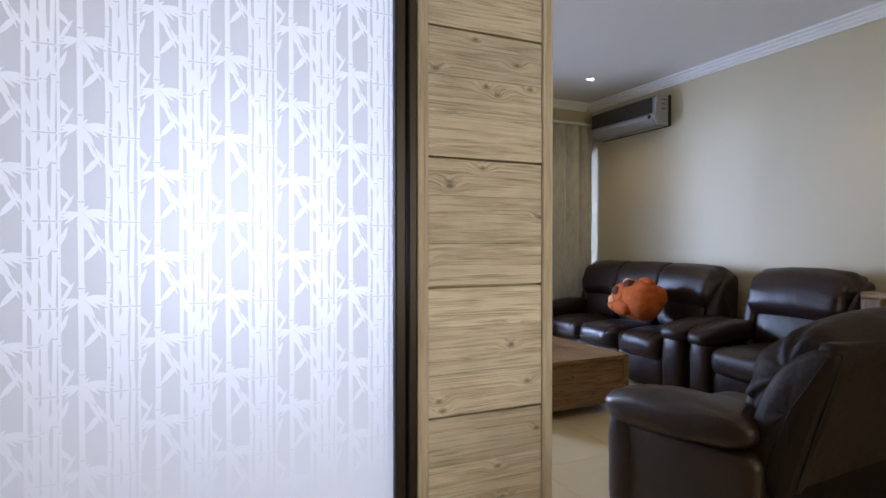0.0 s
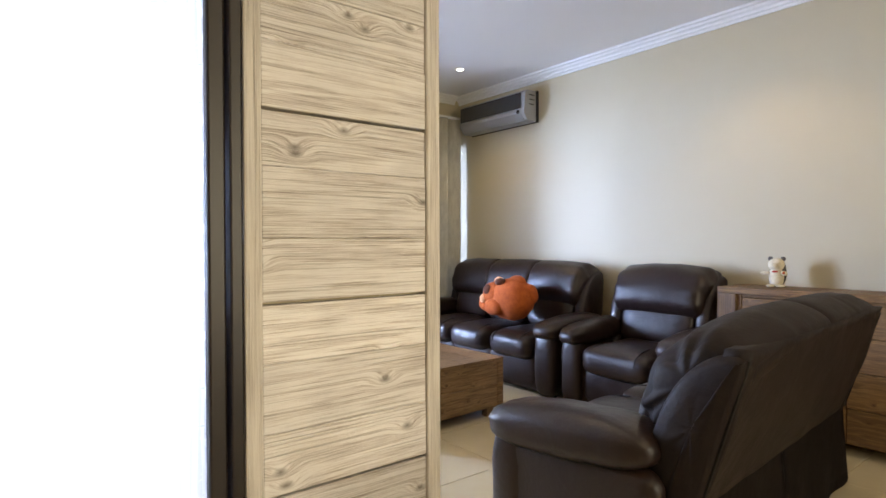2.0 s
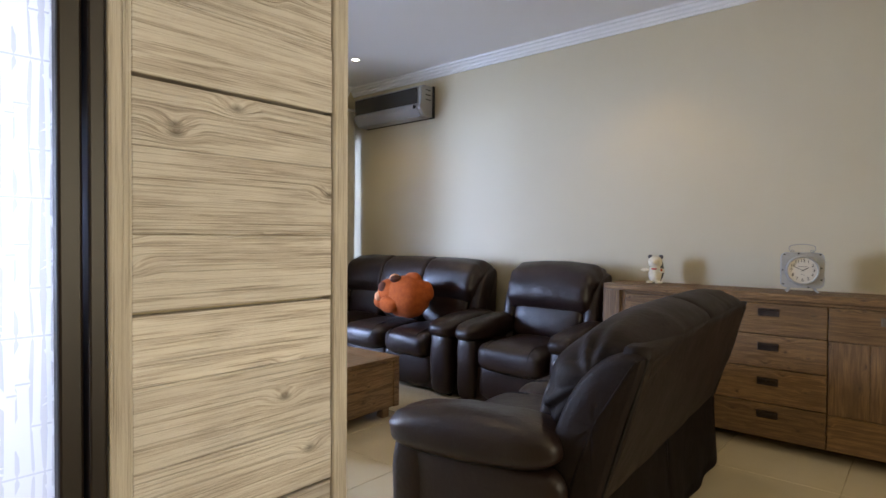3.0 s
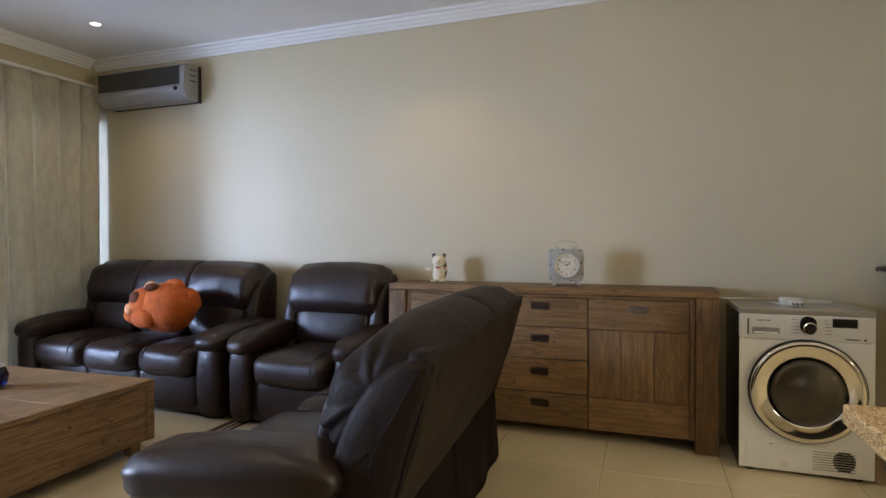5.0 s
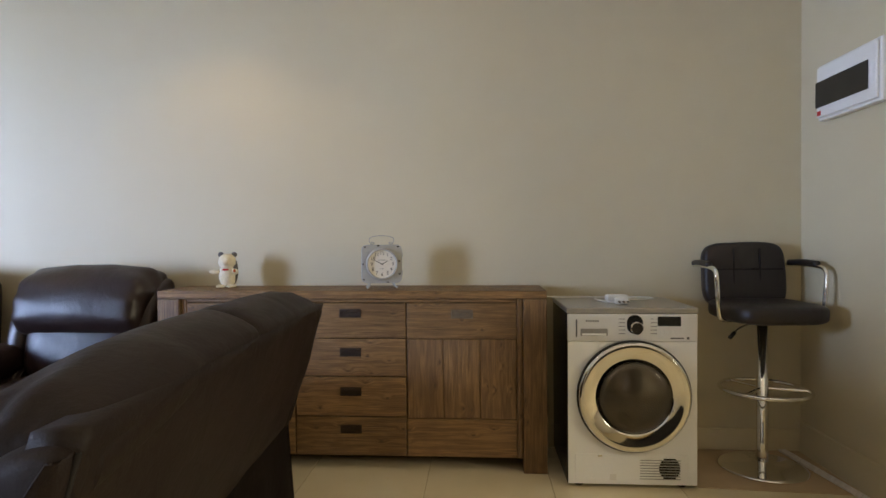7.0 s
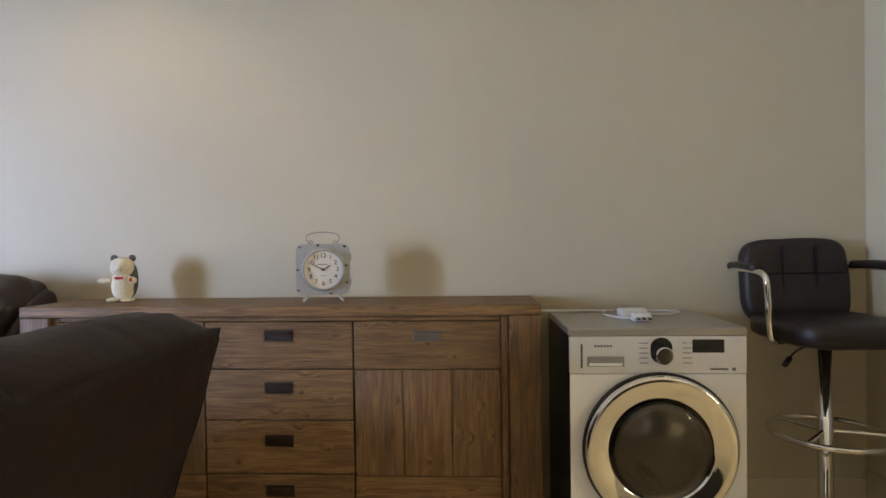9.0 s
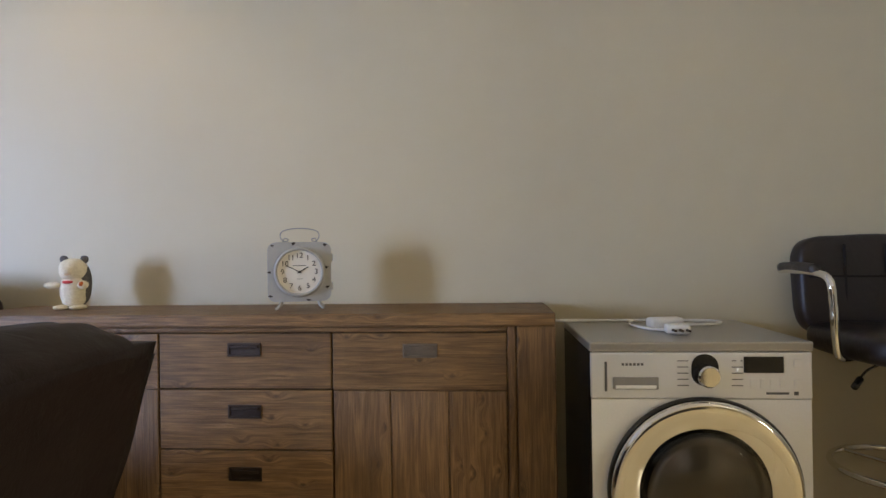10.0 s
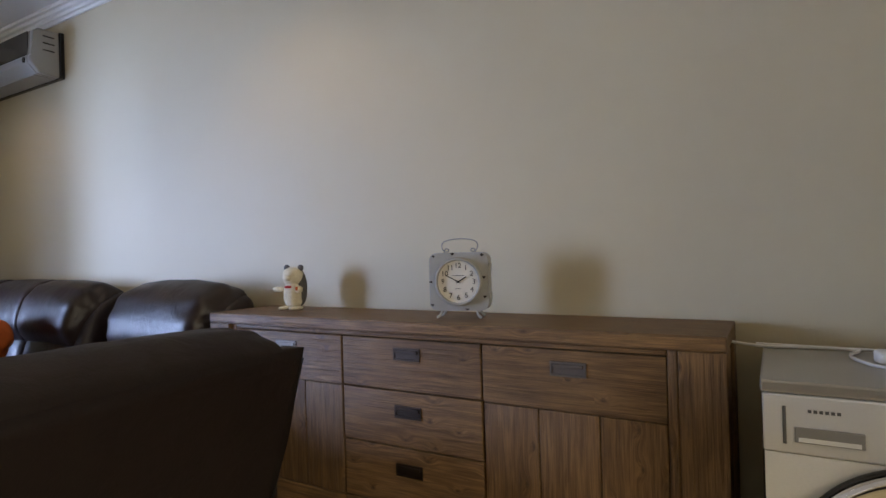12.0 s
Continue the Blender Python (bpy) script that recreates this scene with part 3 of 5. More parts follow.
def back_shell(a, b, depth, top, first, last, seed, spread, drop):
    """The stuffed back of one seat: a fat roll in front that goes over the top and runs down behind, gathered at its ends."""
    prof = arc([Vector((0, y, z)) for y, z in ((depth - 0.30, 0.46), (depth - 0.33, top - 0.40), (depth - 0.40, top - 0.345), (depth - 0.435, top - 0.25), (depth - 0.405, top - 0.13), (depth - 0.34, top - 0.045), (depth - 0.25, top - 0.006), (depth - 0.17, top - 0.012), (depth - 0.095, top - 0.075), (depth - 0.05, top - 0.17), (depth - 0.075, 0.66), (depth - 0.115, 0.44))], 6)
    bm = bmesh.new()
    n = 56
    rows = []
    mid = Vector((0, depth - 0.24, top - 0.22))
    for i in range(n + 1):
        u = 0.5 - 0.5 * math.cos(math.pi * i / n)
        edge = min(u, 1 - u)
        outer = (u < 0.5 and first) or (u >= 0.5 and last)
        row = []
        for q, p in enumerate(prof):
            high = min(1.0, max(0.0, (p.z - 0.50) / (top - 0.50)))
            front = min(1.0, max(0.0, (depth - 0.13 - p.y) / 0.14))
            turn_q = q / len(prof)
            # the front roll closes in at its ends and is drawn into folds there
            pinch = (0.36 if outer else 0.16) * front * math.exp(-edge * (34 if outer else 60)) + (0.05 if outer else 0.03) * (1 - front) * math.exp(-edge * 60)
            r = (p - mid) * (1 - pinch * high)
            fold = math.sin(turn_q * 58 + seed + 1.3 * math.sin(turn_q * 17 + seed))
            r *= 1 + (0.050 if outer else 0.022) * high * (0.35 + 0.65 * front) * math.exp(-edge * (8 if outer else 14)) * fold
            r *= 1 + 0.020 * noise.noise(Vector(((a + (b - a) * u) * 5, p.y * 7, p.z * 7)) + Vector((seed * 5.1, 0, 0)))
            flare = spread * high * high
            x = a + (b - a) * u + (-flare if first else 0.0) * (1 - u) + (flare if last else 0.0) * u
            dip = drop * high * max(0.0, 1 - edge * (b - a) / 0.24) if outer else 0.0
            row.append(bm.verts.new((x, mid.y + r.y, mid.z + r.z - dip)))
        rows.append(row)
    for r0, r1 in zip(rows, rows[1:]):
        for q in range(len(prof) - 1):
            bm.faces.new((r0[q], r1[q], r1[q + 1], r0[q + 1]))
        bm.faces.new((r0[-1], r1[-1], r1[0], r0[0]))
    # stuffed ends
    for row, way in ((rows[0], -1), (rows[-1], 1)):
        last_ring = row
        for s in (0.90, 0.72, 0.48, 0.22):
            ring = [bm.verts.new((v.co.x + way * 0.022 * math.sqrt(1 - s * s), mid.y + (v.co.y - mid.y) * s, mid.z + (v.co.z - mid.z) * s)) for v in row]
            for q in range(len(row)):
                k = (q + 1) % len(row)
                bm.faces.new((last_ring[q], last_ring[k], ring[k], ring[q]))
            last_ring = ring
        bm.faces.new(last_ring)
    return bm


def padded(outline, half, soft):
    """A stuffed panel: a smooth outline in y and z, its rims rounded off across x."""
    pts = arc([Vector((0, y, z)) for y, z in outline] + [Vector((0, *outline[0]))], 6)[:-1]
    n = len(pts)
    area = sum(pts[i].y * pts[(i + 1) % n].z - pts[(i + 1) % n].y * pts[i].z for i in range(n))
    bm = bmesh.new()
    rings = []
    for k in range(11):
        ang = math.pi * (k / 10 - 0.5)
        ring = []
        for i, p in enumerate(pts):
            d = (pts[(i + 1) % n] - pts[i - 1]).normalized()
            out = Vector((0, d.z, -d.y)) * (1 if area > 0 else -1)
            q = p - out * soft * (1 - math.cos(ang))
            ring.append(bm.verts.new((half * math.sin(ang) * (1 + 0.08 * noise.noise(p * 9)), q.y, q.z)))
        rings.append(ring)
    for r0, r1 in zip(rings, rings[1:]):
        for i in range(n):
            k = (i + 1) % n
            bm.faces.new((r0[i], r0[k], r1[k], r1[i]))
    centre = sum(pts, Vector()) / n
    for row, way in ((rings[0], -1), (rings[-1], 1)):
        last_ring = row
        for s in (0.85, 0.62, 0.35, 0.12):
            ring = [bm.verts.new((v.co.x + way * 0.014 * math.sqrt(1 - s * s), centre.y + (v.co.y - centre.y) * s, centre.z + (v.co.z - centre.z) * s)) for v in row]
            for q in range(n):
                k = (q + 1) % n
                bm.faces.new((last_ring[q], last_ring[k], ring[k], ring[q]))
            last_ring = ring
        bm.faces.new(last_ring)
    return bm


def skirt(a, b, y, z1, seed):
    """A loose cloth flap hanging from the back down to just above the floor."""
    bm = bmesh.new()
    nx, nz = 18, 8
    grid = [[bm.verts.new((a + 0.008 + (b - a - 0.016) * i / nx, y + (0.008 * math.sin(i * 0.9 + seed) + 0.028) * (1 - j / nz), 0.05 + (z1 - 0.05) * j / nz)) for i in range(nx + 1)] for j in range(nz + 1)]
    for j in range(nz):
        for i in range(nx):
            bm.faces.new((grid[j][i], grid[j][i + 1], grid[j + 1][i + 1], grid[j + 1][i]))
    bmesh.ops.solidify(bm, geom=bm.faces[:], thickness=0.010)
    return bm


def head_roll(a, b, first, last, seed):
    """The soft roll over the top of a leaning back, drawn into folds at the outer end and dented between the seats."""
    prof = arc([Vector((0, y, z)) for y, z in ((0.66, 0.50), (0.585, 0.56), (0.545, 0.66), (0.55, 0.76), (0.595, 0.865), (0.67, 0.94), (0.755, 0.980), (0.83, 0.978), (0.895, 0.948), (0.930, 0.905), (0.905, 0.83), (0.84, 0.78), (0.76, 0.66))], 7)
    mid = Vector((0, 0.74, 0.78))
    bm = bmesh.new()
    n = 64
    rows = []
    for i in range(n + 1):
        u = 0.5 - 0.5 * math.cos(math.pi * i / n)
        edge = min(u, 1 - u) * (b - a)
        outer = (u < 0.5 and first) or (u >= 0.5 and last)
        row = []
        for q, p in enumerate(prof):
            turn = q / len(prof)
            front = min(1.0, max(0.0, (0.90 - p.y) / 0.20))
            shrink = (0.20 * front + 0.03) * math.exp(-edge / 0.028) if outer else 0.085 * math.exp(-edge / 0.016)
            fold = math.sin(turn * 52 + seed + 1.6 * math.sin(turn * 19 + seed))
            depth = (0.075 * math.exp(-edge / 0.090) * front if outer else 0.010 * math.exp(-edge / 0.05))
            soft = 0.016 * noise.noise(Vector(((a + (b - a) * u) * 6, p.y * 8, p.z * 8)) + Vector((seed * 5.1, 0, 0)))
            crease = -0.014 * math.exp(-((u - 0.5) * (b - a) / 0.035) ** 2) * min(1.0, max(0.0, (p.z - 0.86) / 0.06))
            r = (p - mid) * (1 - shrink + depth * fold + soft + crease)
            droop = (0.018 if first and u < 0.5 else 0.055) * max(0.0, 1 - edge / 0.42) ** 1.5 * min(1.0, max(0.0, (p.z - 0.6) / 0.3)) if outer else 0.0
            row.append(bm.verts.new((a + (b - a) * u, mid.y + r.y, mid.z + r.z - droop)))
        rows.append(row)
    m = len(prof)
    for r0, r1 in zip(rows, rows[1:]):
        for q in range(m):
            k = (q + 1) % m
            bm.faces.new((r0[q], r1[q], r1[k], r0[k]))
    for row, way, out in ((rows[0], -1, first), (rows[-1], 1, last)):
        ring0 = row
        for s in (0.93, 0.80, 0.60, 0.35, 0.12):
            ring = [bm.verts.new((v.co.x + way * (0.040 if out else 0.004) * math.sqrt(1 - s * s), mid.y + (v.co.y - mid.y) * s, mid.z + (v.co.z - mid.z) * s)) for v in row]
            for q in range(m):
                k = (q + 1) % m
                bm.faces.new((ring0[q], ring0[k], ring[k], ring[q]))
            ring0 = ring
        bm.faces.new(ring0)
    return bm


def reclined_back(d, xa, xb, slit, seats):
    """A back that leans out at the top: a taut rear panel with piped edges, a soft roll over it, two loose flaps under it."""
    bm = bmesh.new()
    nx, nz = 48, 14
    front, rear = [], []
    xa, xb = xa - 0.012, xb + 0.012
    for j in range(nz + 1):
        f = j / nz
        y, z = 0.782 + 0.152 * f, 0.400 + 0.505 * f
        rear.append([bm.verts.new((xa + (xb - xa) * i / nx, y + 0.010 * math.sin(math.pi * f) + 0.006 * noise.noise(Vector((i * 0.17, f * 3, 2.0))), z)) for i in range(nx + 1)])
        front.append([bm.verts.new((xa + (xb - xa) * i / nx, y - 0.075, z)) for i in range(nx + 1)])
    for j in range(nz):
        for i in range(nx):
            bm.faces.new((rear[j][i], rear[j][i + 1], rear[j + 1][i + 1], rear[j + 1][i]))
            bm.faces.new((front[j][i + 1], front[j][i], front[j + 1][i], front[j + 1][i + 1]))
        bm.faces.new((rear[j][0], rear[j + 1][0], front[j + 1][0], front[j][0]))
        bm.faces.new((rear[j][nx], front[j][nx], front[j + 1][nx], rear[j + 1][nx]))
    for i in range(nx):
        bm.faces.new((rear[0][i + 1], rear[0][i], front[0][i], front[0][i + 1]))
        bm.faces.new((rear[nz][i], rear[nz][i + 1], front[nz][i + 1], front[nz][i]))
    part("back_panel", bm, SUEDE, d, "taut brown rear panel", smooth=True)
    for x in (xa, xb):
        part("piping", tube([(x, 0.786 + 0.140 * f, 0.405 + 0.47 * f) for f in (0, 0.25, 0.5, 0.75, 1)], 0.0045, 8), SEAM, d, smooth=True)
    for k in range(seats):
        a, b = xa + (xb - xa) * k / seats, xa + (xb - xa) * (k + 1) / seats
        part("head_roll", head_roll(a + (0.062 if k == 0 else 0.0), b - (0.062 if k == seats - 1 else 0.0), k == 0, k == seats - 1, 1.7 * k + 2.1), SUEDE, d, "soft roll gathered at its outer end", smooth=True)
        a, b = (xa - 0.01, slit) if k == 0 else (slit, xb + 0.01)
        part("back_flap", skirt(a, b, 0.776, 0.46, k), SUEDE, d, smooth=True)


def recliner_sofa(name, m, width, depth, seats, label, arm=0.23, top=1.05, wing=0.26, inset=None, hide=None, spread=0.03, slit=None):
    """Stuffed reclining seat. Local x runs along the width, y from the front edge to the back, the front faces -y."""
    d = thing(name, m, label, "armchair" if seats == 1 else "sofa")
    hide = hide or LEATHER
    inner = width - 2 * arm
    sw = inner / seats
    xa, xb = inset or (arm * 0.80, width - arm * 0.80)
    recline = pose(0, 0, 0, -13)
    part("base", boxed((arm * 0.6, 0.07, 0.03), (width - arm * 0.6, depth - 0.26, 0.30), 0.03, 3), LEATHER, d)
    for k in range(seats):
        x = arm + sw * (k + 0.5)
        hw = sw / 2 - 0.003
        part("footrest", pillow((x, 0.115 if slit is None else 0.085, 0.19), (hw, 0.065, 0.145), 0.5, 0.32, 40, 20, wrinkle=0.010, seed=k), LEATHER, d, smooth=True)
        part("seat_cushion", pillow((x, 0.30, 0.375), (hw, 0.325, 0.122), 0.62, 0.34, 56, 26, wrinkle=0.016, freq=6, seed=k + 3), LEATHER, d, smooth=True)
        for off in (-0.30, 0.30):
            line = [(x + off * sw, 0.300 - 0.322 * math.cos(a) ** 0.62, 0.375 + 0.121 * math.sin(a) ** 0.62) for a in (0.05, 0.2, 0.45, 0.75, 1.05, 1.3)]
            part("stitch_line", tube(arc(line, 3), 0.0035, 6), SEAM, d)
        part("lumbar_cushion", pillow((x, 0.59, 0.60), (hw, 0.11, 0.17), 0.6, 0.35, 40, 22, wrinkle=0.014, turn=recline, seed=k + 7), LEATHER, d, smooth=True)
    if slit:
        reclined_back(d, xa, xb, slit, seats)
    for k in range(0 if slit else seats):
        a, b = xa + (xb - xa) * k / seats, xa + (xb - xa) * (k + 1) / seats
        part("back_cushion", back_shell(a + 0.001, b - 0.001, depth, top, k == 0, k == seats - 1, k * 1.7 + width, spread, 0.02), hide, d, "stuffed back with gathered roll on top", smooth=True)
        part("back_flap", skirt(a, b, depth - 0.100, 0.48, k), SUEDE, d, smooth=True)
    for s in (0, 1):
        x0 = 0.0 if s == 0 else width - arm
        c = x0 + arm / 2
        part("arm_side", boxed((x0 + 0.025, 0.06, 0.03), (x0 + arm - 0.025, depth - (0.28 if slit else 0.13), 0.50), 0.06, 5), LEATHER, d, smooth=True)
        part("arm_front", pillow((c, 0.095, 0.28), (arm / 2 - 0.008, 0.085, 0.26), 0.5, 0.6, 36, 24, wrinkle=0.008, seed=s), LEATHER, d, smooth=True)
        lift = pose(0, 0, 0, 4)
        part("arm_pad", pillow((c, 0.33, 0.540), (arm / 2 + 0.012, 0.350, 0.092), 0.8, 0.5, 72, 30, wrinkle=0.012, freq=7, turn=lift, seed=s + 30, gather=0.05), LEATHER, d, smooth=True)
        # the winged side of the back
        if slit:
            outline = [(0.66, 0.36), (0.765, 0.36), (0.815, 0.50), (0.868, 0.68), (0.922, 0.850), (0.910, 0.886), (0.850, 0.884), (0.775, 0.845), (0.70, 0.76), (0.645, 0.64), (0.61, 0.50)]
            wx = xa + 0.012 if s == 0 else xb - 0.012
        else:
            wx = xa - 0.012 if s == 0 else xb + 0.012
            zt = top - 0.34 + wing
            outline = [(depth - 0.46, 0.42), (depth - 0.28, 0.38), (depth - 0.14, 0.40), (depth - 0.105, 0.60), (depth - 0.085, zt - 0.09), (depth - 0.12, zt - 0.005), (depth - 0.20, zt - 0.012), (depth - 0.28, zt - 0.07), (depth - 0.36, zt - 0.20), (depth - 0.42, 0.54)]
        part("side_wing", placed(padded(outline, 0.050, 0.028), Matrix.Translation((wx, 0, 0))), hide, d, smooth=True)
    for fx in (0.10, width - 0.10):
        for fy in (0.14, 0.60 if slit else depth - 0.16):
            part("foot", placed(turned([(0.0, 0), (0.022, 0), (0.028, 0.035), (0.0, 0.035)], 12), Matrix.Translation((fx, fy, 0))), BLACK, d)
    return d


FACE_WEST, FACE_NORTH = -90, 184
recliner_sofa("sofa", pose(3.075, 5.22, 0, 0, 0, FACE_WEST), 1.96, 0.90, 3, "dark brown leather three-seat recliner sofa against the wall", 0.22)
recliner_sofa("armchair", pose(3.075, 3.21, 0, 0, 0, FACE_WEST), 0.97, 0.90, 1, "dark brown leather recliner armchair beside the sideboard", 0.19)
recliner_sofa("loveseat", pose(3.23, 2.20, 0, 0, 0, FACE_NORTH), 1.93, 0.98, 2, "dark brown leather two-seat recliner, back turned to the kitchen", 0.26, 1.0, 0.225, (0.206, 1.800), SUEDE, 0.16, 1.065)


def joined(name, pieces):
    """One mesh out of several stuffed lumps, each with its own cloth."""
    bm = bmesh.new()
    mats = []
    for piece, mat in pieces:
        if mat not in mats:
            mats.append(mat)
        me = bpy.data.meshes.new("lump")
        piece.to_mesh(me)
        piece.free()
        n = len(bm.faces)
        bm.from_mesh(me)
        bm.faces.ensure_lookup_table()
        for f in bm.faces[n:]:
            f.material_index = mats.index(mat)
        bpy.data.meshes.remove(me)
    ob = part(name, bm, mats[0], None, smooth=True)
    for mat in mats[1:]:
        ob.data.materials.append(mat)
    return ob


def plush_bear():
    """Big stuffed toy lying on its side on the sofa."""
    lumps = [((3.30, 4.05, 0.66), (0.16, 0.21, 0.18), PLUSH), ((3.24, 4.19, 0.70), (0.10, 0.11, 0.11), PLUSH), ((3.21, 4.27, 0.61), (0.06, 0.07, 0.06), PLUSH), ((3.32, 4.00, 0.80), (0.06, 0.085, 0.065), PLUSH), ((3.27, 4.17, 0.80), (0.045, 0.055, 0.05), PLUSH_PALE), ((3.17, 4.12, 0.60), (0.07, 0.10, 0.07), PLUSH), ((3.36, 3.92, 0.70), (0.08, 0.09, 0.10), PLUSH), ((3.175, 4.20, 0.735), (0.045, 0.05, 0.045), PLUSH_DARK), ((3.21, 4.09, 0.815), (0.05, 0.05, 0.03), PLUSH_DARK), ((3.185, 4.26, 0.66), (0.045, 0.04, 0.04), PLUSH_PALE)]
    pieces = [(pillow(c, s, 0.9, 0.9, 24, 16, wrinkle=0.012, freq=12, seed=k), mat) for k, (c, s, mat) in enumerate(lumps)]
    ob = joined("plush_toy", pieces)
    ob.data.transform(Matrix.Translation((0.0, -0.145, 0.06)))
    tagged(ob, "large orange plush bear lying on the leather sofa", "soft toy")


plush_bear()

# ---- chest table, rug, curtain, air conditioner ----


def chest_table():
    d = thing("chest_table", pose(1.69, 3.262, 0, 0, 0, 2), "low rustic wooden chest used as coffee table", "coffee table")
    w, l, h = 0.92, 1.30, 0.41
    n = 5
    for k in range(n):
        ob = part("top_board", boxed((0, 0, 0), (w / n - 0.0015, l, 0.028), 0.003), CHEST, d)
        ob.location = (w * k / n, 0, h - 0.028)
    for y in (0.012, l - 0.037):
        z = 0.075
        for hgt in (0.155, 0.15):
            ob = part("side_board", boxed((0, 0, 0), (w - 0.024, 0.025, hgt - 0.002), 0.003), CHEST, d)
            ob.location = (0.012, y, z)
            z += hgt
    for x in (0.012, w - 0.037):
        z = 0.075
        for hgt in (0.155, 0.15):
            ob = part("end_board", boxed((0, 0, 0), (0.025, l - 0.076, hgt - 0.002), 0.003), CHEST, d)
            ob.location = (x, 0.038, z)
            z += hgt
    for x in (0.0, w - 0.05):
        part("corner_post", boxed((x, 0.002, 0.068), (x + 0.05, 0.012, h - 0.028), 0.003), CHEST, d)
    part("bottom", boxed((0.03, 0.03, 0.062), (w - 0.03, l - 0.03, 0.075)), CHEST, d)
    for x in (0.07, w - 0.10):
        for y in (0.06, l - 0.10):
            part("foot", boxed((x - 0.03, y - 0.03, 0.0), (x + 0.03, y + 0.03, 0.064), 0.006), CHEST, d)


chest_table()
bowl = thing("candle_jar", pose(2.15, 3.95, 0.41), "cobalt blue glass candle jar on the chest", "jar")
part("jar_body", turned([(0.0, 0.001), (0.05, 0.001), (0.075, 0.03), (0.08, 0.07), (0.062, 0.115), (0.056, 0.118), (0.072, 0.07), (0.066, 0.03), (0.0, 0.012)], 28), BLUE, bowl, smooth=True)
part("jar_rim", turned([(0.050, 0.112), (0.062, 0.115), (0.062, 0.125), (0.050, 0.125)], 28), WHITE_PLASTIC, bowl, smooth=True)

rug = thing("rug", pose(2.62, 2.55, 0), "cream woven rug with dark brown stripes on the tiles", "rug")
part("rug_field", boxed((0, 0, 0.0005), (0.56, 2.20, 0.009), 0.003), RUG, rug)
for y0, y1 in ((0.545, 0.575), (0.592, 0.612), (0.63, 0.675)):
    part("rug_stripe", boxed((0, y0, 0.006), (0.559, y1, 0.0115), 0.002), RUG_DARK, rug, "dark brown stripe")


def curtain():
    d = thing("curtain", pose(0, 0, 0), "cream patterned curtain drawn to the corner on a rail", "curtain")
    nx, nz = 260, 26
    x0, x1, z0, z1 = 2.46, 3.872, 0.02, 2.555
    bm = bmesh.new()
    rows = []
    for j in range(nz + 1):
        f = j / nz
        row = []
        for i in range(nx + 1):
            u = i / nx
            x = x0 + (x1 - x0) * u
            ph = u * 2 * math.pi * 7 + 1.2 * math.sin(u * 7.0) + 0.35 * math.sin(f * 3 + u * 9)
            amp = 0.078 + 0.022 * math.sin(u * 23.0) * (1 - f) + 0.012 * (1 - f)
            y = 5.265 + amp * math.sin(ph) * (0.75 + 0.25 * (1 - f)) + 0.008 * math.sin(ph * 2.3)
            row.append(bm.verts.new((x + 0.012 * math.sin(ph * 2) + 0.02 * (1 - f) * math.sin(u * 5), y, z0 + (z1 - z0) * f)))
        rows.append(row)
    for a, b in zip(rows, rows[1:]):
        for i in range(nx):
            bm.faces.new((a[i], a[i + 1], b[i + 1], b[i]))
    part("cloth", bm, CURTAIN, d, smooth=True)
    part("rail", boxed((0.6, 5.24, 2.56), (3.945, 5.29, 2.585), 0.004), WHITE_PLASTIC, d, "white curtain rail")
    for x in (1.0, 2.2, 3.4):
        part("bracket", boxed((x - 0.012, 5.29, 2.565), (x + 0.012, NORTH, 2.58), 0.003), WHITE_PLASTIC, d)


curtain()


def air_conditioner():
    """Split unit on the wall: dark glossy front, silver lower lip, end caps."""
    y0, y1, z0, z1 = 4.185, 5.14, 2.366, 2.672
    d = thing("air_conditioner", pose(0, 0, 0), "silver wall air conditioner with dark glossy front", "air conditioner")
    part("back_plate", boxed((EAST - 0.03, y0 - 0.006, z0), (EAST - 0.001, y1, z1), 0.004), BLACK, d)
    prof = [(EAST - 0.03, z0 + 0.004), (EAST - 0.15, z0 + 0.012), (EAST - 0.205, z0 + 0.075), (EAST - 0.205, z0 + 0.11), (EAST - 0.19, z0 + 0.12), (EAST - 0.185, z1 - 0.03), (EAST - 0.15, z1 - 0.006), (EAST - 0.03, z1 - 0.004)]
    part("housing", placed(extruded(prof, y1 - y0 - 0.05, "y", 0.004), Matrix.Translation((0, y0 + 0.045, 0))), AC_PAINT, d)
    part("end_cap", placed(extruded(prof, 0.045, "y", 0.010), Matrix.Translation((0, y0, 0))), AC_PAINT, d)
    bm = boxed((-0.006, y0 + 0.05, z0 + 0.125), (0.0, y1 - 0.01, z1 - 0.032), 0.002)
    part("front_panel", placed(bm, Matrix.Translation((EAST - 0.190, 0, 0))), AC_DARK, d, "dark glossy front panel")
    part("air_flap", boxed((EAST - 0.16, y0 + 0.06, z0 + 0.002), (EAST - 0.06, y1 - 0.02, z0 + 0.008), 0.002), AC_PAINT, d)
    part("display_knob", placed(turned([(0.018, 0.014), (0.018, 0.002), (0.014, 0.0), (0.0, 0.0)], 20, "x"), Matrix.Translation((EAST - 0.212, y0 + 0.075, z0 + 0.09))), BLACK, d)
    for k in range(3):
        part("cap_slot", boxed((EAST - 0.13, y0 - 0.0015, z1 - 0.055 - 0.045 * k), (EAST - 0.06, y0 + 0.004, z1 - 0.047 - 0.045 * k), 0.001), BLACK, d)


air_conditioner()


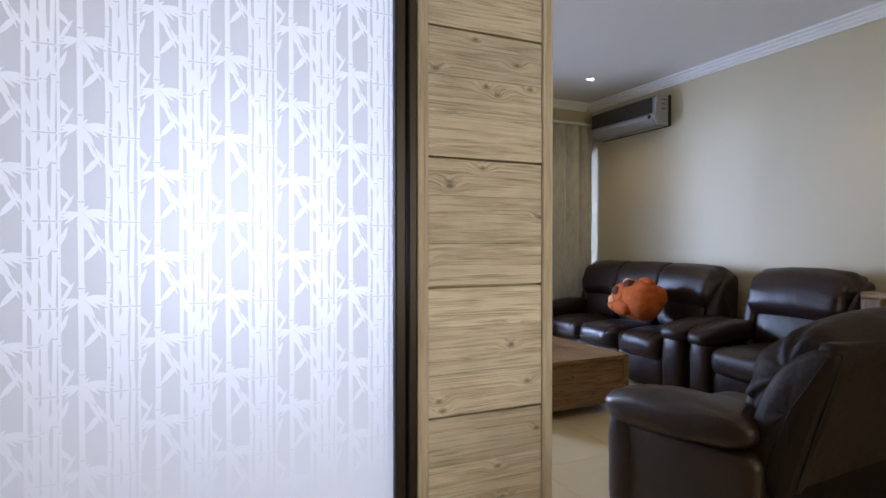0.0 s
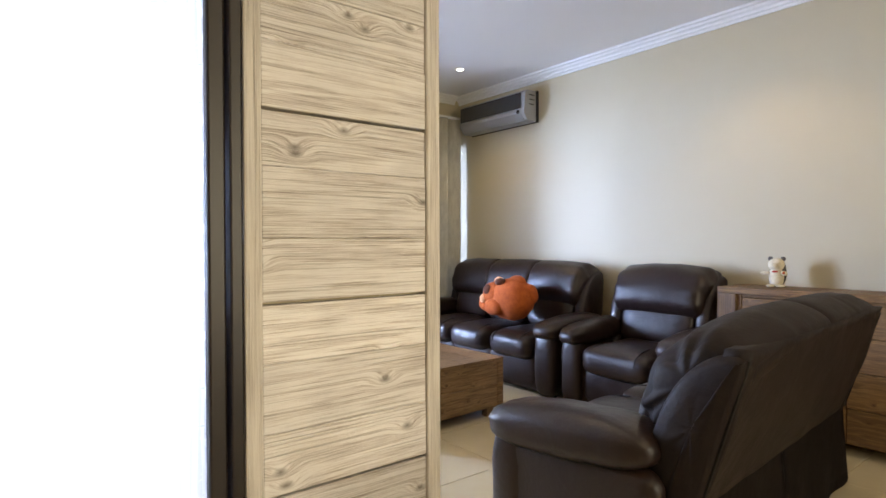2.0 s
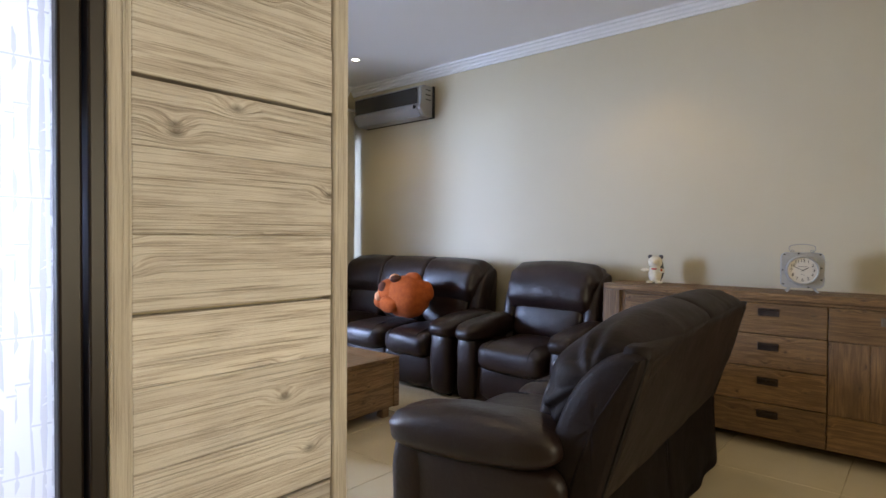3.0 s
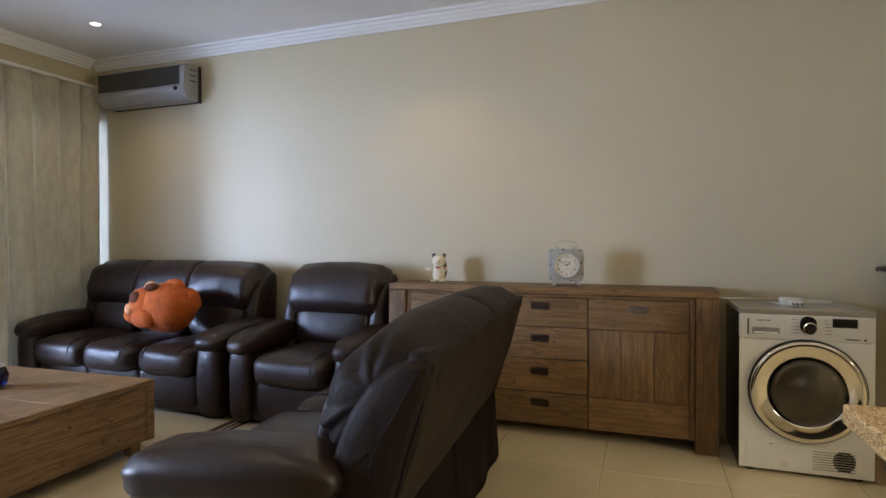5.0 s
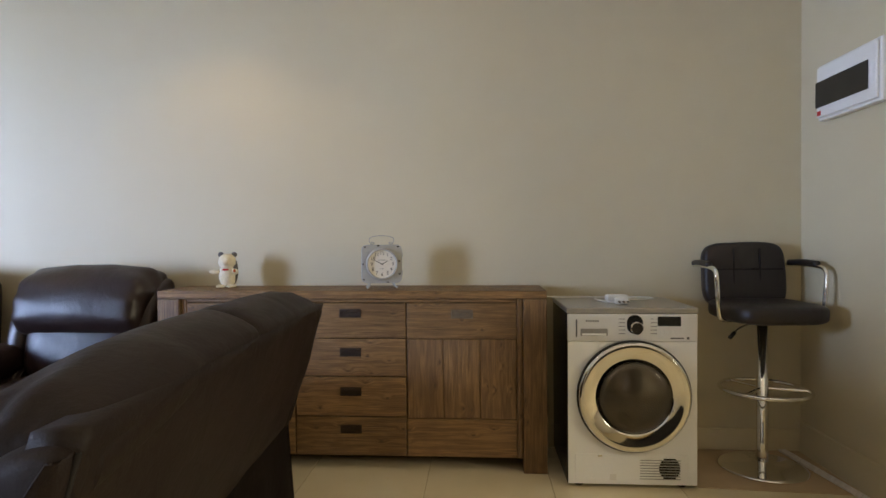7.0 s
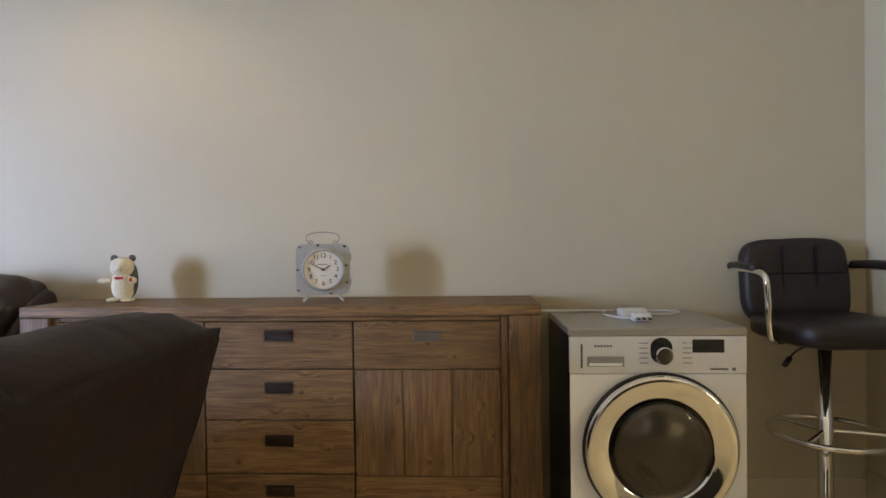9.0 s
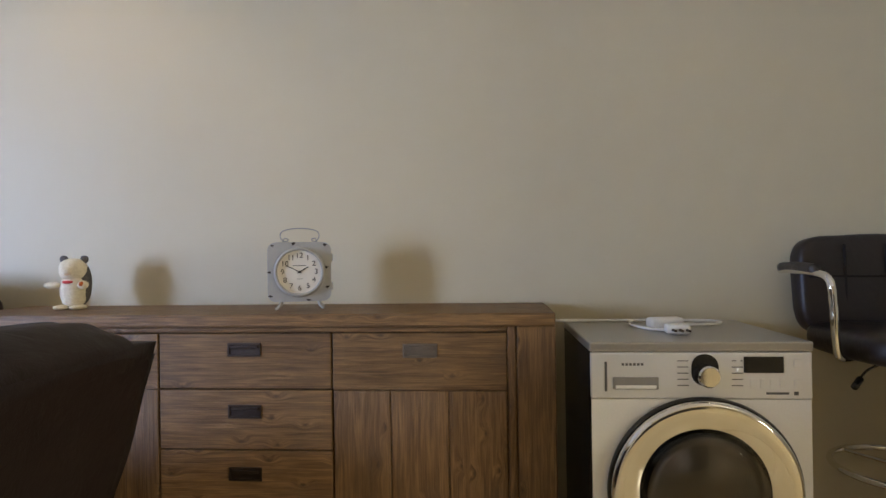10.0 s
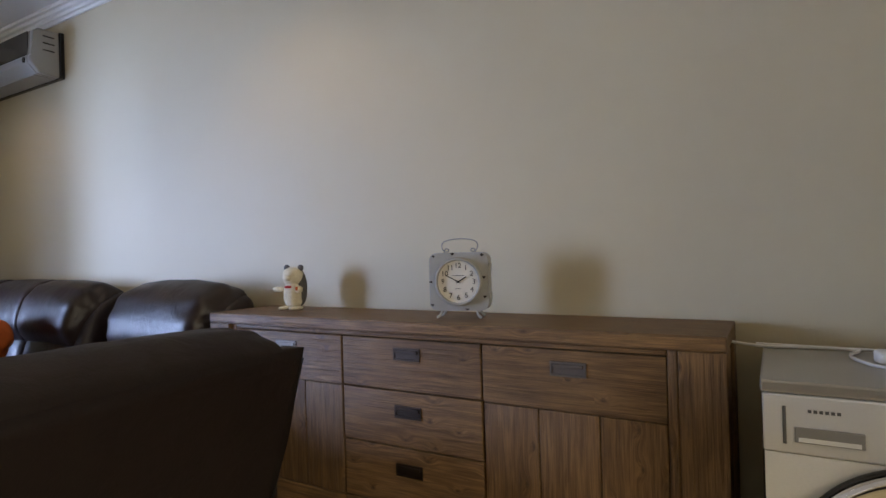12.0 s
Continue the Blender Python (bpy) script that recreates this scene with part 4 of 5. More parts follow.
def downlight(x, y):
    d = thing("downlight", pose(x, y, TOP), "small round recessed ceiling light, lit warm white, two known and five added", "downlight", "recessed ceiling lights")
    part("ring", turned([(0.034, -0.001), (0.036, -0.006), (0.046, -0.006), (0.050, -0.0005)], 28), WHITE_PLASTIC, d, smooth=True)
    part("bulb", turned([(0.0, -0.004), (0.030, -0.004), (0.033, -0.001)], 24), LIT, d, "lit bulb")


# fittings for all seven lamps; the last five are made up to carry fill
for dx, dy in DOWNLIGHTS_AND_FILL:
    downlight(dx, dy)

# ---- sideboard and what stands on it ----


def sideboard():
    """Rustic sideboard: thick posts and top, two doors and four drawers."""
    d = thing("sideboard", pose(3.565, 0.255, 0), "rustic brown wooden sideboard with four drawers, two doors", "sideboard")
    w, dep, h = 2.005, 0.352, 0.917
    part("top", boxed((0.0, 0.0, h - 0.042), (dep, w, h), 0.004), BROWN_X, d)
    part("top_board_edge", boxed((-0.003, 0.004, h - 0.036), (0.0, w - 0.004, h - 0.006), 0.001), BROWN_X, d)
    for y in (0.0, w - 0.118):
        part("post", boxed((0.0, y, 0.0), (0.118, y + 0.118, h - 0.0425), 0.004), BROWN_Z, d)
        part("post", boxed((dep - 0.09, y, 0.0), (dep, y + 0.118, h - 0.0425), 0.004), BROWN_Z, d)
        part("side_panel", boxed((0.118, y + 0.03, 0.06), (dep - 0.09, y + 0.088, h - 0.0425)), BROWN_Z, d)
    part("carcass", boxed((0.045, 0.118, 0.062), (dep - 0.01, w - 0.118, h - 0.0425)), BROWN_X, d)
    part("inner_strip", boxed((0.016, 0.119, 0.07), (0.046, 0.148, h - 0.0428), 0.006), BROWN_Z, d)
    part("inner_strip", boxed((0.016, w - 0.148, 0.07), (0.046, w - 0.119, h - 0.0428), 0.006), BROWN_Z, d)
    part("top_rail", boxed((0.014, 0.149, h - 0.060), (0.046, w - 0.149, h - 0.0428), 0.005), BROWN_X, d)
    face = 0.020

    def pull(parent, y, z, mat=BRONZE):
        hp = part("handle", boxed((face - 0.004, y - 0.055, z - 0.022), (face + 0.001, y + 0.055, z - 0.015), 0.001), mat, parent, "recessed dark metal pull")
        part("handle_frame", boxed((face - 0.004, y - 0.055, z + 0.015), (face + 0.001, y + 0.055, z + 0.022), 0.001), mat, hp)
        for s in (-1, 1):
            part("handle_frame", boxed((face - 0.004, y + s * 0.0515 - 0.0035, z - 0.015), (face + 0.001, y + s * 0.0515 + 0.0035, z + 0.015), 0.001), mat, hp)
        part("handle_cup", boxed((face - 0.0012, y - 0.048, z - 0.015), (face + 0.0005, y + 0.048, z + 0.015)), mat, hp)
        part("handle_lip", boxed((face - 0.0075, y - 0.046, z + 0.004), (face - 0.0012, y + 0.046, z + 0.015), 0.002), mat, hp)
    # four drawers in the middle
    y0, y1 = 0.710, 1.281
    for z0, z1, hz in ((0.675, 0.853, 0.803), (0.479, 0.670, 0.603), (0.273, 0.474, 0.401), (0.072, 0.268, 0.208)):
        dr = part("drawer", boxed((face, y0, z0), (0.044, y1, z1), 0.003), BROWN_X, d)
        pull(dr, (y0 + y1) / 2, hz - 0.002)
    # a door on each side, with rails and three upright boards
    for a, b, hy in ((0.150, 0.704, 0.423), (1.287, 1.855, 1.571)):
        door = part("door", boxed((face + 0.012, a, 0.072), (0.044, b, 0.853), 0.002), BROWN_Z, d)
        part("rail", boxed((face, a, 0.672), (face + 0.0125, b, 0.853), 0.003), BROWN_X, door)
        part("rail", boxed((face, a, 0.072), (face + 0.0125, b, 0.262), 0.003), BROWN_X, door)
        n = 3
        for k in range(n):
            ob = part("upright_board", boxed((0, 0, 0), (0.010, (b - a) / n - 0.003, 0.404), 0.003), BROWN_Z, door)
            ob.location = (face + 0.0025, a + (b - a) * k / n + 0.0015, 0.265)
        pull(door, hy, 0.797, PEWTER)
    return d


sideboard()


def text_mesh(body, size):
    cu = bpy.data.curves.new("text", "FONT")
    cu.body, cu.size, cu.align_x, cu.align_y, cu.extrude = body, size, "CENTER", "CENTER", 0.0004
    ob = new("text", cu)
    bpy.context.view_layer.update()
    me = bpy.data.meshes.new_from_object(ob.evaluated_get(bpy.context.evaluated_depsgraph_get()))
    bpy.data.objects.remove(ob)
    return me


def mantel_clock():
    """Square distressed metal clock on four bent feet with a wire loop on top. It faces -x."""
    d = thing("mantel_clock", pose(3.735, 1.112, 0.917, 0, 0, 15), "distressed grey metal square clock with wire handle", "clock")
    hw, z0, z1 = 0.106, 0.028, 0.232
    zc = (z0 + z1) / 2
    body = boxed((-0.03, -hw, z0), (0.03, hw, z1), 0.0)
    edges = [e for e in body.edges if abs((e.verts[0].co - e.verts[1].co).x) > 0.05]
    bmesh.ops.bevel(body, geom=edges, offset=0.028, segments=5, profile=0.5, affect="EDGES")
    part("case", body, GREY_PAINT, d)
    ring = part("bezel", placed(turned([(0.074, 0.0), (0.074, -0.010), (0.079, -0.014), (0.085, -0.008), (0.086, 0.0)], 48, "x"), Matrix.Translation((-0.030, 0, zc))), GREY_PAINT, d, smooth=True)
    dial = part("dial", placed(turned([(0.0, -0.003), (0.074, -0.003), (0.074, 0.0)], 48, "x"), Matrix.Translation((-0.0302, 0, zc))), PAPER, d, "cream dial with black numerals")
    facing = Matrix(((0, 0, -1, 0), (-1, 0, 0, 0), (0, 1, 0, 0), (0, 0, 0, 1)))
    for n in range(1, 13):
        a = radians(90 - 30 * n)
        me = text_mesh(str(n), 0.0255)
        me.materials.append(INK)
        ob = new("numeral", me)
        ob.parent = dial
        ob.matrix_local = Matrix.Translation((-0.0340, -0.056 * math.cos(a), zc + 0.056 * math.sin(a))) @ facing
    for ang, ln, wd in ((radians(150), 0.034, 0.0035), (radians(27), 0.050, 0.0025)):
        bm = boxed((-0.0008, -wd / 2, -0.008), (0.0008, wd / 2, ln), 0.0)
        ob = part("pointer", bm, INK, dial)
        ob.matrix_local = Matrix.Translation((-0.0352, 0, zc)) @ pose(0, 0, 0, math.degrees(ang) - 90)
    part("hub", placed(turned([(0.004, 0), (0.004, -0.003), (0.0, -0.003)], 12, "x"), Matrix.Translation((-0.0345, 0, zc))), INK, dial)
    part("dial_print", boxed((-0.0338, -0.022, zc + 0.020), (-0.0333, 0.022, zc + 0.0225)), PRINT, dial)
    part("dial_print", boxed((-0.0338, -0.010, zc - 0.025), (-0.0333, 0.010, zc - 0.0235)), PRINT, dial)
    rng = random.Random(9)
    for cy, cz in ((0.09, z1 - 0.012), (-0.086, z1 - 0.010), (0.097, z0 + 0.02), (-0.094, z0 + 0.05), (0.02, z1 - 0.004), (0.099, zc + 0.0), (-0.09, zc + 0.015), (0.074, zc - 0.01), (-0.03, z0 + 0.005)):
        bm = bmesh.new()
        n = 9
        pts = [bm.verts.new((-0.0306, cy + math.cos(2 * math.pi * k / n) * rng.uniform(0.003, 0.010), cz + math.sin(2 * math.pi * k / n) * rng.uniform(0.002, 0.007))) for k in range(n)]
        f = bm.faces.new(pts)
        bmesh.ops.solidify(bm, geom=[f], thickness=0.0004)
        part("paint_chip", bm, CHIP, d, "dark bare patch")
    for s in (-1, 1):
        for fx in (-0.022, 0.022):
            part("foot", tube(arc([(fx, s * 0.062, z0 + 0.004), (fx * 1.4, s * 0.068, 0.014), (fx * 1.7, s * 0.080, 0.005)], 4), 0.005, 8), GREY_PAINT, d, smooth=True)
    loop = [(0, 0.058, z1 - 0.002), (0, 0.052, z1 + 0.014), (0, 0.040, z1 + 0.010), (0, 0.046, z1 + 0.003), (0, 0.058, z1 + 0.006), (0, 0.066, z1 + 0.024), (0, 0.056, z1 + 0.040), (0, 0.02, z1 + 0.048), (0, -0.02, z1 + 0.048), (0, -0.056, z1 + 0.040), (0, -0.066, z1 + 0.024), (0, -0.058, z1 + 0.006), (0, -0.046, z1 + 0.003), (0, -0.040, z1 + 0.010), (0, -0.052, z1 + 0.014), (0, -0.058, z1 - 0.002)]
    part("wire_loop", tube(arc(loop, 5), 0.0019, 6), WIRE, d, smooth=True)
    for z in (z0 + 0.05, z0 + 0.15):
        part("hinge", boxed((-0.012, -hw - 0.006, z - 0.014), (0.012, -hw + 0.002, z + 0.014), 0.002), GREY_PAINT, d)


mantel_clock()


def small_plush():
    """Small standing soft hamster."""
    lumps = [((0, 0, 0.062), (0.036, 0.040, 0.058), CREAM), ((-0.003, 0, 0.132), (0.036, 0.042, 0.038), CREAM), ((-0.034, 0.002, 0.128), (0.013, 0.018, 0.013), CREAM), ((-0.022, 0.056, 0.082), (0.012, 0.026, 0.010), CREAM), ((-0.030, -0.046, 0.082), (0.014, 0.016, 0.014), CREAM), ((-0.022, 0.026, 0.008), (0.034, 0.022, 0.008), CREAM), ((-0.022, -0.026, 0.008), (0.034, 0.022, 0.008), CREAM), ((0.004, 0.033, 0.166), (0.008, 0.013, 0.013), GREY_PLUSH), ((0.004, -0.033, 0.166), (0.008, 0.013, 0.013), GREY_PLUSH), ((0.016, -0.004, 0.085), (0.034, 0.043, 0.078), GREY_PLUSH), ((-0.036, 0.0, 0.092), (0.007, 0.017, 0.005), RED), ((-0.036, -0.046, 0.085), (0.010, 0.008, 0.009), PLUSH)]
    pieces = [(pillow(c, s, 0.85, 0.9, 18, 14, wrinkle=0.002, freq=60, seed=k), mat) for k, (c, s, mat) in enumerate(lumps)]
    d = joined("soft_toy", pieces)
    d.data.transform(Matrix.Diagonal((1.08, 1.10, 1.10, 1)))
    d.matrix_world = pose(3.79, 1.985, 0.917, 0, 0, 8)
    tagged(d, "small cream and grey plush hamster with red ribbon", "soft toy")


small_plush()

# ---- tumble dryer, stool, fuse box, counter ----


def dryer():
    """Front loading dryer facing -x."""
    d = thing("tumble_dryer", pose(3.42, 0.18, 0.0), "silver front-loading tumble dryer with chrome ringed door", "tumble dryer")
    w, dep, h = 0.60, 0.50, 0.85
    cy, cz, R = -0.305, 0.436, 0.262
    # front sheet with a round hole
    bm = bmesh.new()
    n = 64
    inner, outer = [], []
    y0, y1, z0, z1 = -w + 0.004, -0.004, 0.020, 0.690
    for k in range(n):
        a = 2 * math.pi * k / n
        ca, sa = math.cos(a), math.sin(a)
        inner.append(bm.verts.new((0, cy + 0.225 * ca, cz + 0.225 * sa)))
        lim = min((y1 - cy) / ca if ca > 1e-6 else 9, (y0 - cy) / ca if ca < -1e-6 else 9, (z1 - cz) / sa if sa > 1e-6 else 9, (z0 - cz) / sa if sa < -1e-6 else 9)
        outer.append(bm.verts.new((0, cy + lim * ca, cz + lim * sa)))
    for cyy, czz in ((y0, z0), (y0, z1), (y1, z0), (y1, z1)):
        min(outer, key=lambda v: (v.co.y - cyy) ** 2 + (v.co.z - czz) ** 2).co = (0, cyy, czz)
    for k in range(n):
        j = (k + 1) % n
        bm.faces.new((inner[k], inner[j], outer[j], outer[k]))
    rim = [bm.verts.new(v.co + Vector((0.012, 0, 0))) for v in inner]
    edge = [bm.verts.new(v.co + Vector((0.012, 0, 0))) for v in outer]
    for k in range(n):
        j = (k + 1) % n
        bm.faces.new((inner[j], inner[k], rim[k], rim[j]))
        bm.faces.new((outer[k], outer[j], edge[j], edge[k]))
        bm.faces.new((rim[k], edge[k], edge[j], rim[j]))
    part("front_sheet", bm, SILVER_PAINT, d)
    # black on this side stands for the shade in the gap by the sideboard
    part("side_sheet", boxed((0.006, -0.012, 0.02), (dep, 0.0, 0.822), 0.003), BLACK, d, "side sheet coloured black for the shaded gap beside it")
    part("side_sheet", boxed((0.006, -w, 0.02), (dep, -w + 0.012, 0.822), 0.003), SILVER_PAINT, d)
    part("rear_sheet", boxed((dep - 0.01, -w + 0.012, 0.02), (dep, -0.012, 0.822)), SILVER_PAINT, d)
    part("bottom_sheet", boxed((0.014, -w + 0.012, 0.02), (dep - 0.01, -0.012, 0.03)), SILVER_PAINT, d)
    part("top_plate", boxed((-0.006, -w - 0.002, 0.822), (dep, 0.002, 0.85), 0.006, 3), TOP_PAINT, d)
    panel = part("control_panel", boxed((-0.004, -w + 0.002, 0.692), (0.02, -0.002, 0.820), 0.004), SILVER, d, "silver control panel")
    # grey stands for the shade in the slot, the pale strip for its highlight
    part("dispenser_slot", boxed((-0.008, -0.187, 0.718), (-0.003, -0.062, 0.752), 0.014, 4), RECESS_SHADE, panel)
    part("dispenser_cup", boxed((-0.0092, -0.180, 0.7205), (-0.0078, -0.069, 0.730), 0.004, 3), SILVER_PAINT, panel)
    part("dispenser_edge", boxed((-0.0055, -0.047, 0.712), (-0.0035, -0.040, 0.795), 0.001), PRINT, panel)
    # lettering and small print as bars
    for k in range(6):
        part("print_bar", boxed((-0.0048, -0.094 - k * 0.0105, 0.784), (-0.0038, -0.087 - k * 0.0105, 0.791)), PRINT, panel)
    for side in (0, 1):
        for k in range(5):
            y = -0.238 - side * 0.146
            part("print_bar", boxed((-0.0048, y - 0.030, 0.728 + k * 0.017), (-0.0038, y, 0.7305 + k * 0.017)), PRINT, panel)
    well = boxed((-0.006, -0.349, 0.728), (-0.003, -0.276, 0.816), 0.0)
    edges = [e for e in well.edges if abs((e.verts[0].co - e.verts[1].co).x) > 0.002]
    bmesh.ops.bevel(well, geom=edges, offset=0.035, segments=8, profile=0.5, affect="EDGES")
    part("dial_well", well, BLACK, panel, "black oval round the dial")
    part("dial_knob", placed(turned([(0.031, 0.0), (0.030, -0.022), (0.026, -0.027), (0.0, -0.027)], 40, "x"), Matrix.Translation((-0.004, -0.317, 0.757))), CHROME, panel, "chrome dial", smooth=False)
    part("display", boxed((-0.0062, -0.522, 0.764), (-0.003, -0.416, 0.809), 0.003), BLACK, panel, "black display window")
    for k in range(4):
        part("button", boxed((-0.0058, -0.447 - k * 0.026, 0.722), (-0.003, -0.433 - k * 0.026, 0.748), 0.005), SILVER, panel)
    for z in (0.790, 0.735):
        part("button", boxed((-0.0058, -0.570, z - 0.012), (-0.003, -0.548, z + 0.012), 0.006), SILVER, panel)
    for z in (0.795, 0.772):
        part("button", boxed((-0.0058, -0.408, z - 0.006), (-0.003, -0.396, z + 0.006), 0.004), SILVER, panel)
    part("print_bar", boxed((-0.0048, -0.560, 0.703), (-0.0038, -0.548, 0.713)), PRINT, panel)
    part("print_bar", boxed((-0.0048, -0.535, 0.705), (-0.0038, -0.475, 0.711)), PRINT, panel)
    # the round door
    m = Matrix.Translation((0, cy, cz))
    door = part("door", placed(turned([(R, 0.0), (R + 0.002, -0.012), (R - 0.002, -0.020), (R - 0.005, -0.022), (R - 0.006, -0.002)], 72, "x"), m), BLACK, d, "round door with dark rim", smooth=True)
    part("chrome_ring", placed(turned([(R - 0.005, -0.002), (R - 0.007, -0.028), (R - 0.013, -0.036), (R - 0.020, -0.0385), (0.222, -0.034), (0.182, -0.023), (0.175, -0.020), (0.173, -0.004)], 72, "x"), m), CHROME, door, "wide polished chrome ring", smooth=True)
    part("porthole", placed(turned([(0.0, -0.034), (0.07, -0.032), (0.13, -0.026), (0.1735, -0.016), (0.1735, -0.010), (0.13, -0.020), (0.07, -0.026), (0.0, -0.028)], 56, "x"), m), SMOKED, door, "smoked glass porthole", smooth=True)
    bpy.data.objects["porthole"].visible_shadow = False
    drum = part("drum", placed(turned([(0.224, 0.002), (0.222, 0.06), (0.232, 0.07), (0.232, 0.40), (0.0, 0.42)], 56, "x"), m), STEEL, d, "steel drum", smooth=True)
    for k in range(3):
        a = radians(20 + 120 * k)
        bm = pillow((0.24, 0.205 * math.cos(a), 0.205 * math.sin(a)), (0.15, 0.03, 0.022), 0.7, 0.7, 14, 10)
        part("drum_vane", placed(bm, m), STEEL, drum, smooth=True)
    # service flap and vent
    part("service_flap", boxed((-0.003, -w + 0.045, 0.036), (0.001, -0.036, 0.162), 0.003), SILVER_PAINT, d)
    part("flap_latch", boxed((-0.006, -0.160, 0.150), (-0.002, -0.140, 0.158), 0.002), CHROME, d)
    for k in range(8):
        z = 0.046 + k * 0.0125
        part("vent_slot", boxed((-0.0042, -0.520, z), (-0.0026, -0.335, z + 0.004), 0.001), WIRE, d)
        half = 0.048 * math.sqrt(max(0.05, 1 - ((k - 3.5) / 4.3) ** 2))
        part("vent_opening", boxed((-0.0048, -0.470 - half, z + 0.0045), (-0.0028, -0.470 + half, z + 0.0115), 0.001), BLACK, d)
    part("sticker", boxed((-0.0040, -0.225, 0.040), (-0.0029, -0.195, 0.068)), WHITE_PLASTIC, d, "torn white sticker")
    for y in (-0.06, -w + 0.06):
        for x in (0.05, dep - 0.06):
            part("foot", placed(turned([(0.022, 0.0), (0.022, 0.016), (0.014, 0.022)], 14), Matrix.Translation((x, y, 0))), BLACK, d)


dryer()

cable = thing("power_lead", pose(3.42, 0.18, 0.85), "white power lead with plug lying coiled on dryer", "cable")
part("cord", tube(arc([(0.40, 0.10, 0.02), (0.42, 0.0, 0.006), (0.44, -0.10, 0.006), (0.43, -0.22, 0.006), (0.36, -0.20, 0.006), (0.30, -0.20, 0.006), (0.22, -0.23, 0.006), (0.18, -0.27, 0.008)], 6), 0.0042, 8), WHITE_PLASTIC, cable, smooth=True)
part("cord", tube(arc([(0.30, -0.36, 0.010), (0.32, -0.43, 0.006), (0.35, -0.50, 0.006), (0.42, -0.50, 0.006), (0.44, -0.40, 0.006), (0.45, -0.15, 0.006), (0.46, 0.02, 0.006)], 6), 0.0042, 8), WHITE_PLASTIC, cable, smooth=True)
part("socket_block", placed(boxed((-0.026, -0.055, 0.0), (0.026, 0.055, 0.034), 0.010, 3), pose(0.28, -0.295, 0.001, 0, 0, 8)), WHITE_PLASTIC, cable, smooth=True)
plug = part("plug", placed(boxed((-0.028, -0.035, 0.0), (0.022, 0.035, 0.030), 0.010, 3), pose(0.15, -0.29, 0.001, 0, 0, -6)), WHITE_PLASTIC, cable, smooth=True)
for y in (-0.020, 0.0, 0.020):
    part("pin", tube([(0.125, -0.29 + y, 0.015), (0.098, -0.29 + y, 0.015)], 0.0042, 8), BRONZE, plug)


def bar_stool():
    """Gas lift bar stool, padded seat and back, chrome arms. Local front is -x."""
    d = thing("bar_stool", pose(3.688, -0.838, 0.006, 0, 0, 3), "black padded bar stool with chrome arms and pole", "bar stool")
    part("base_plate", turned([(0.0, 0.0), (0.205, 0.0), (0.208, 0.006), (0.19, 0.012), (0.06, 0.020), (0.03, 0.035), (0.0, 0.035)], 48), CHROME, d, "round chrome base", smooth=True)
    part("pole", turned([(0.028, 0.03), (0.028, 0.46), (0.024, 0.462), (0.024, 0.74), (0.0, 0.74)], 28), CHROME, d, smooth=True)
    ring = [(-0.02 + 0.205 * math.cos(2 * math.pi * k / 40), 0.205 * math.sin(2 * math.pi * k / 40), 0.405) for k in range(40)]
    part("foot_ring", tube(ring, 0.011, 10, closed=True), CHROME, d, smooth=True)
    for a in (0.4, 2.2, -1.8):
        part("ring_spoke", tube([(0.024 * math.cos(a), 0.024 * math.sin(a), 0.405), (-0.02 + 0.2 * math.cos(a), 0.2 * math.sin(a), 0.405)], 0.008, 8), CHROME, d)
    part("swivel_plate", boxed((-0.09, -0.08, 0.735), (0.09, 0.08, 0.752), 0.004), BLACK, d)
    part("lift_lever", tube(arc([(0.02, 0.03, 0.735), (-0.02, 0.12, 0.715), (-0.05, 0.17, 0.69)], 4), 0.005, 8), CHROME, d, smooth=True)
    part("lever_grip", tube([(-0.045, 0.162, 0.694), (-0.065, 0.195, 0.672)], 0.010, 10), BLACK, d, smooth=True)
    seat = part("seat", pillow((-0.03, 0, 0.80), (0.225, 0.225, 0.052), 0.45, 0.45, 40, 16, wrinkle=0.004), BLACK_LEATHER, d, "black padded seat", smooth=True)
    back = part("backrest", pillow((0.190, 0, 0.968), (0.046, 0.215, 0.175), 0.4, 0.35, 36, 24, wrinkle=0.005, turn=pose(0, 0, 0, 0, 6)), BLACK_LEATHER, d, "black padded backrest with squared stitching", smooth=True)
    for y in (-0.07, 0.07):
        part("stitch", tube([(0.142, y, 0.86), (0.150, y, 1.11)], 0.004, 6), SEAM, back)
    part("stitch", tube([(0.148, -0.19, 1.0), (0.148, 0.19, 1.0)], 0.004, 6), SEAM, back)
    for s in (-1, 1):
        y = s * 0.262
        line = [(0.22, y * 0.95, 1.02), (0.12, y * 1.02, 1.025), (-0.02, y * 1.03, 1.02), (-0.075, y * 1.03, 1.00), (-0.085, y * 1.02, 0.94), (-0.08, y * 0.98, 0.82), (-0.065, y * 0.90, 0.762), (0.0, y * 0.55, 0.748)]
        part("arm", tube(arc(line, 6), 0.0115, 10), CHROME, d, "chrome arm", smooth=True)
        part("arm_rest", tube(arc([(0.20, y * 0.97, 1.032), (0.10, y * 1.02, 1.037), (-0.01, y * 1.03, 1.032)], 5), 0.017, 10), BLACK_LEATHER, d, "black arm pad", smooth=True)


bar_stool()

board = part("floor_board", extruded([(3.44, -0.43), (3.39, -1.145), (3.93, -1.145), (3.93, -0.43)], 0.005, "z", 0.001), CARD, None)
tagged(board, "thin brown board on the floor under stool", "board")
strip = part("loose_strip", placed(boxed((-0.30, -0.02, 0.0), (0.30, 0.02, 0.012), 0.003), pose(3.62, -1.085, 0.006, 0, 0, 6)), PANEL_UP, None)
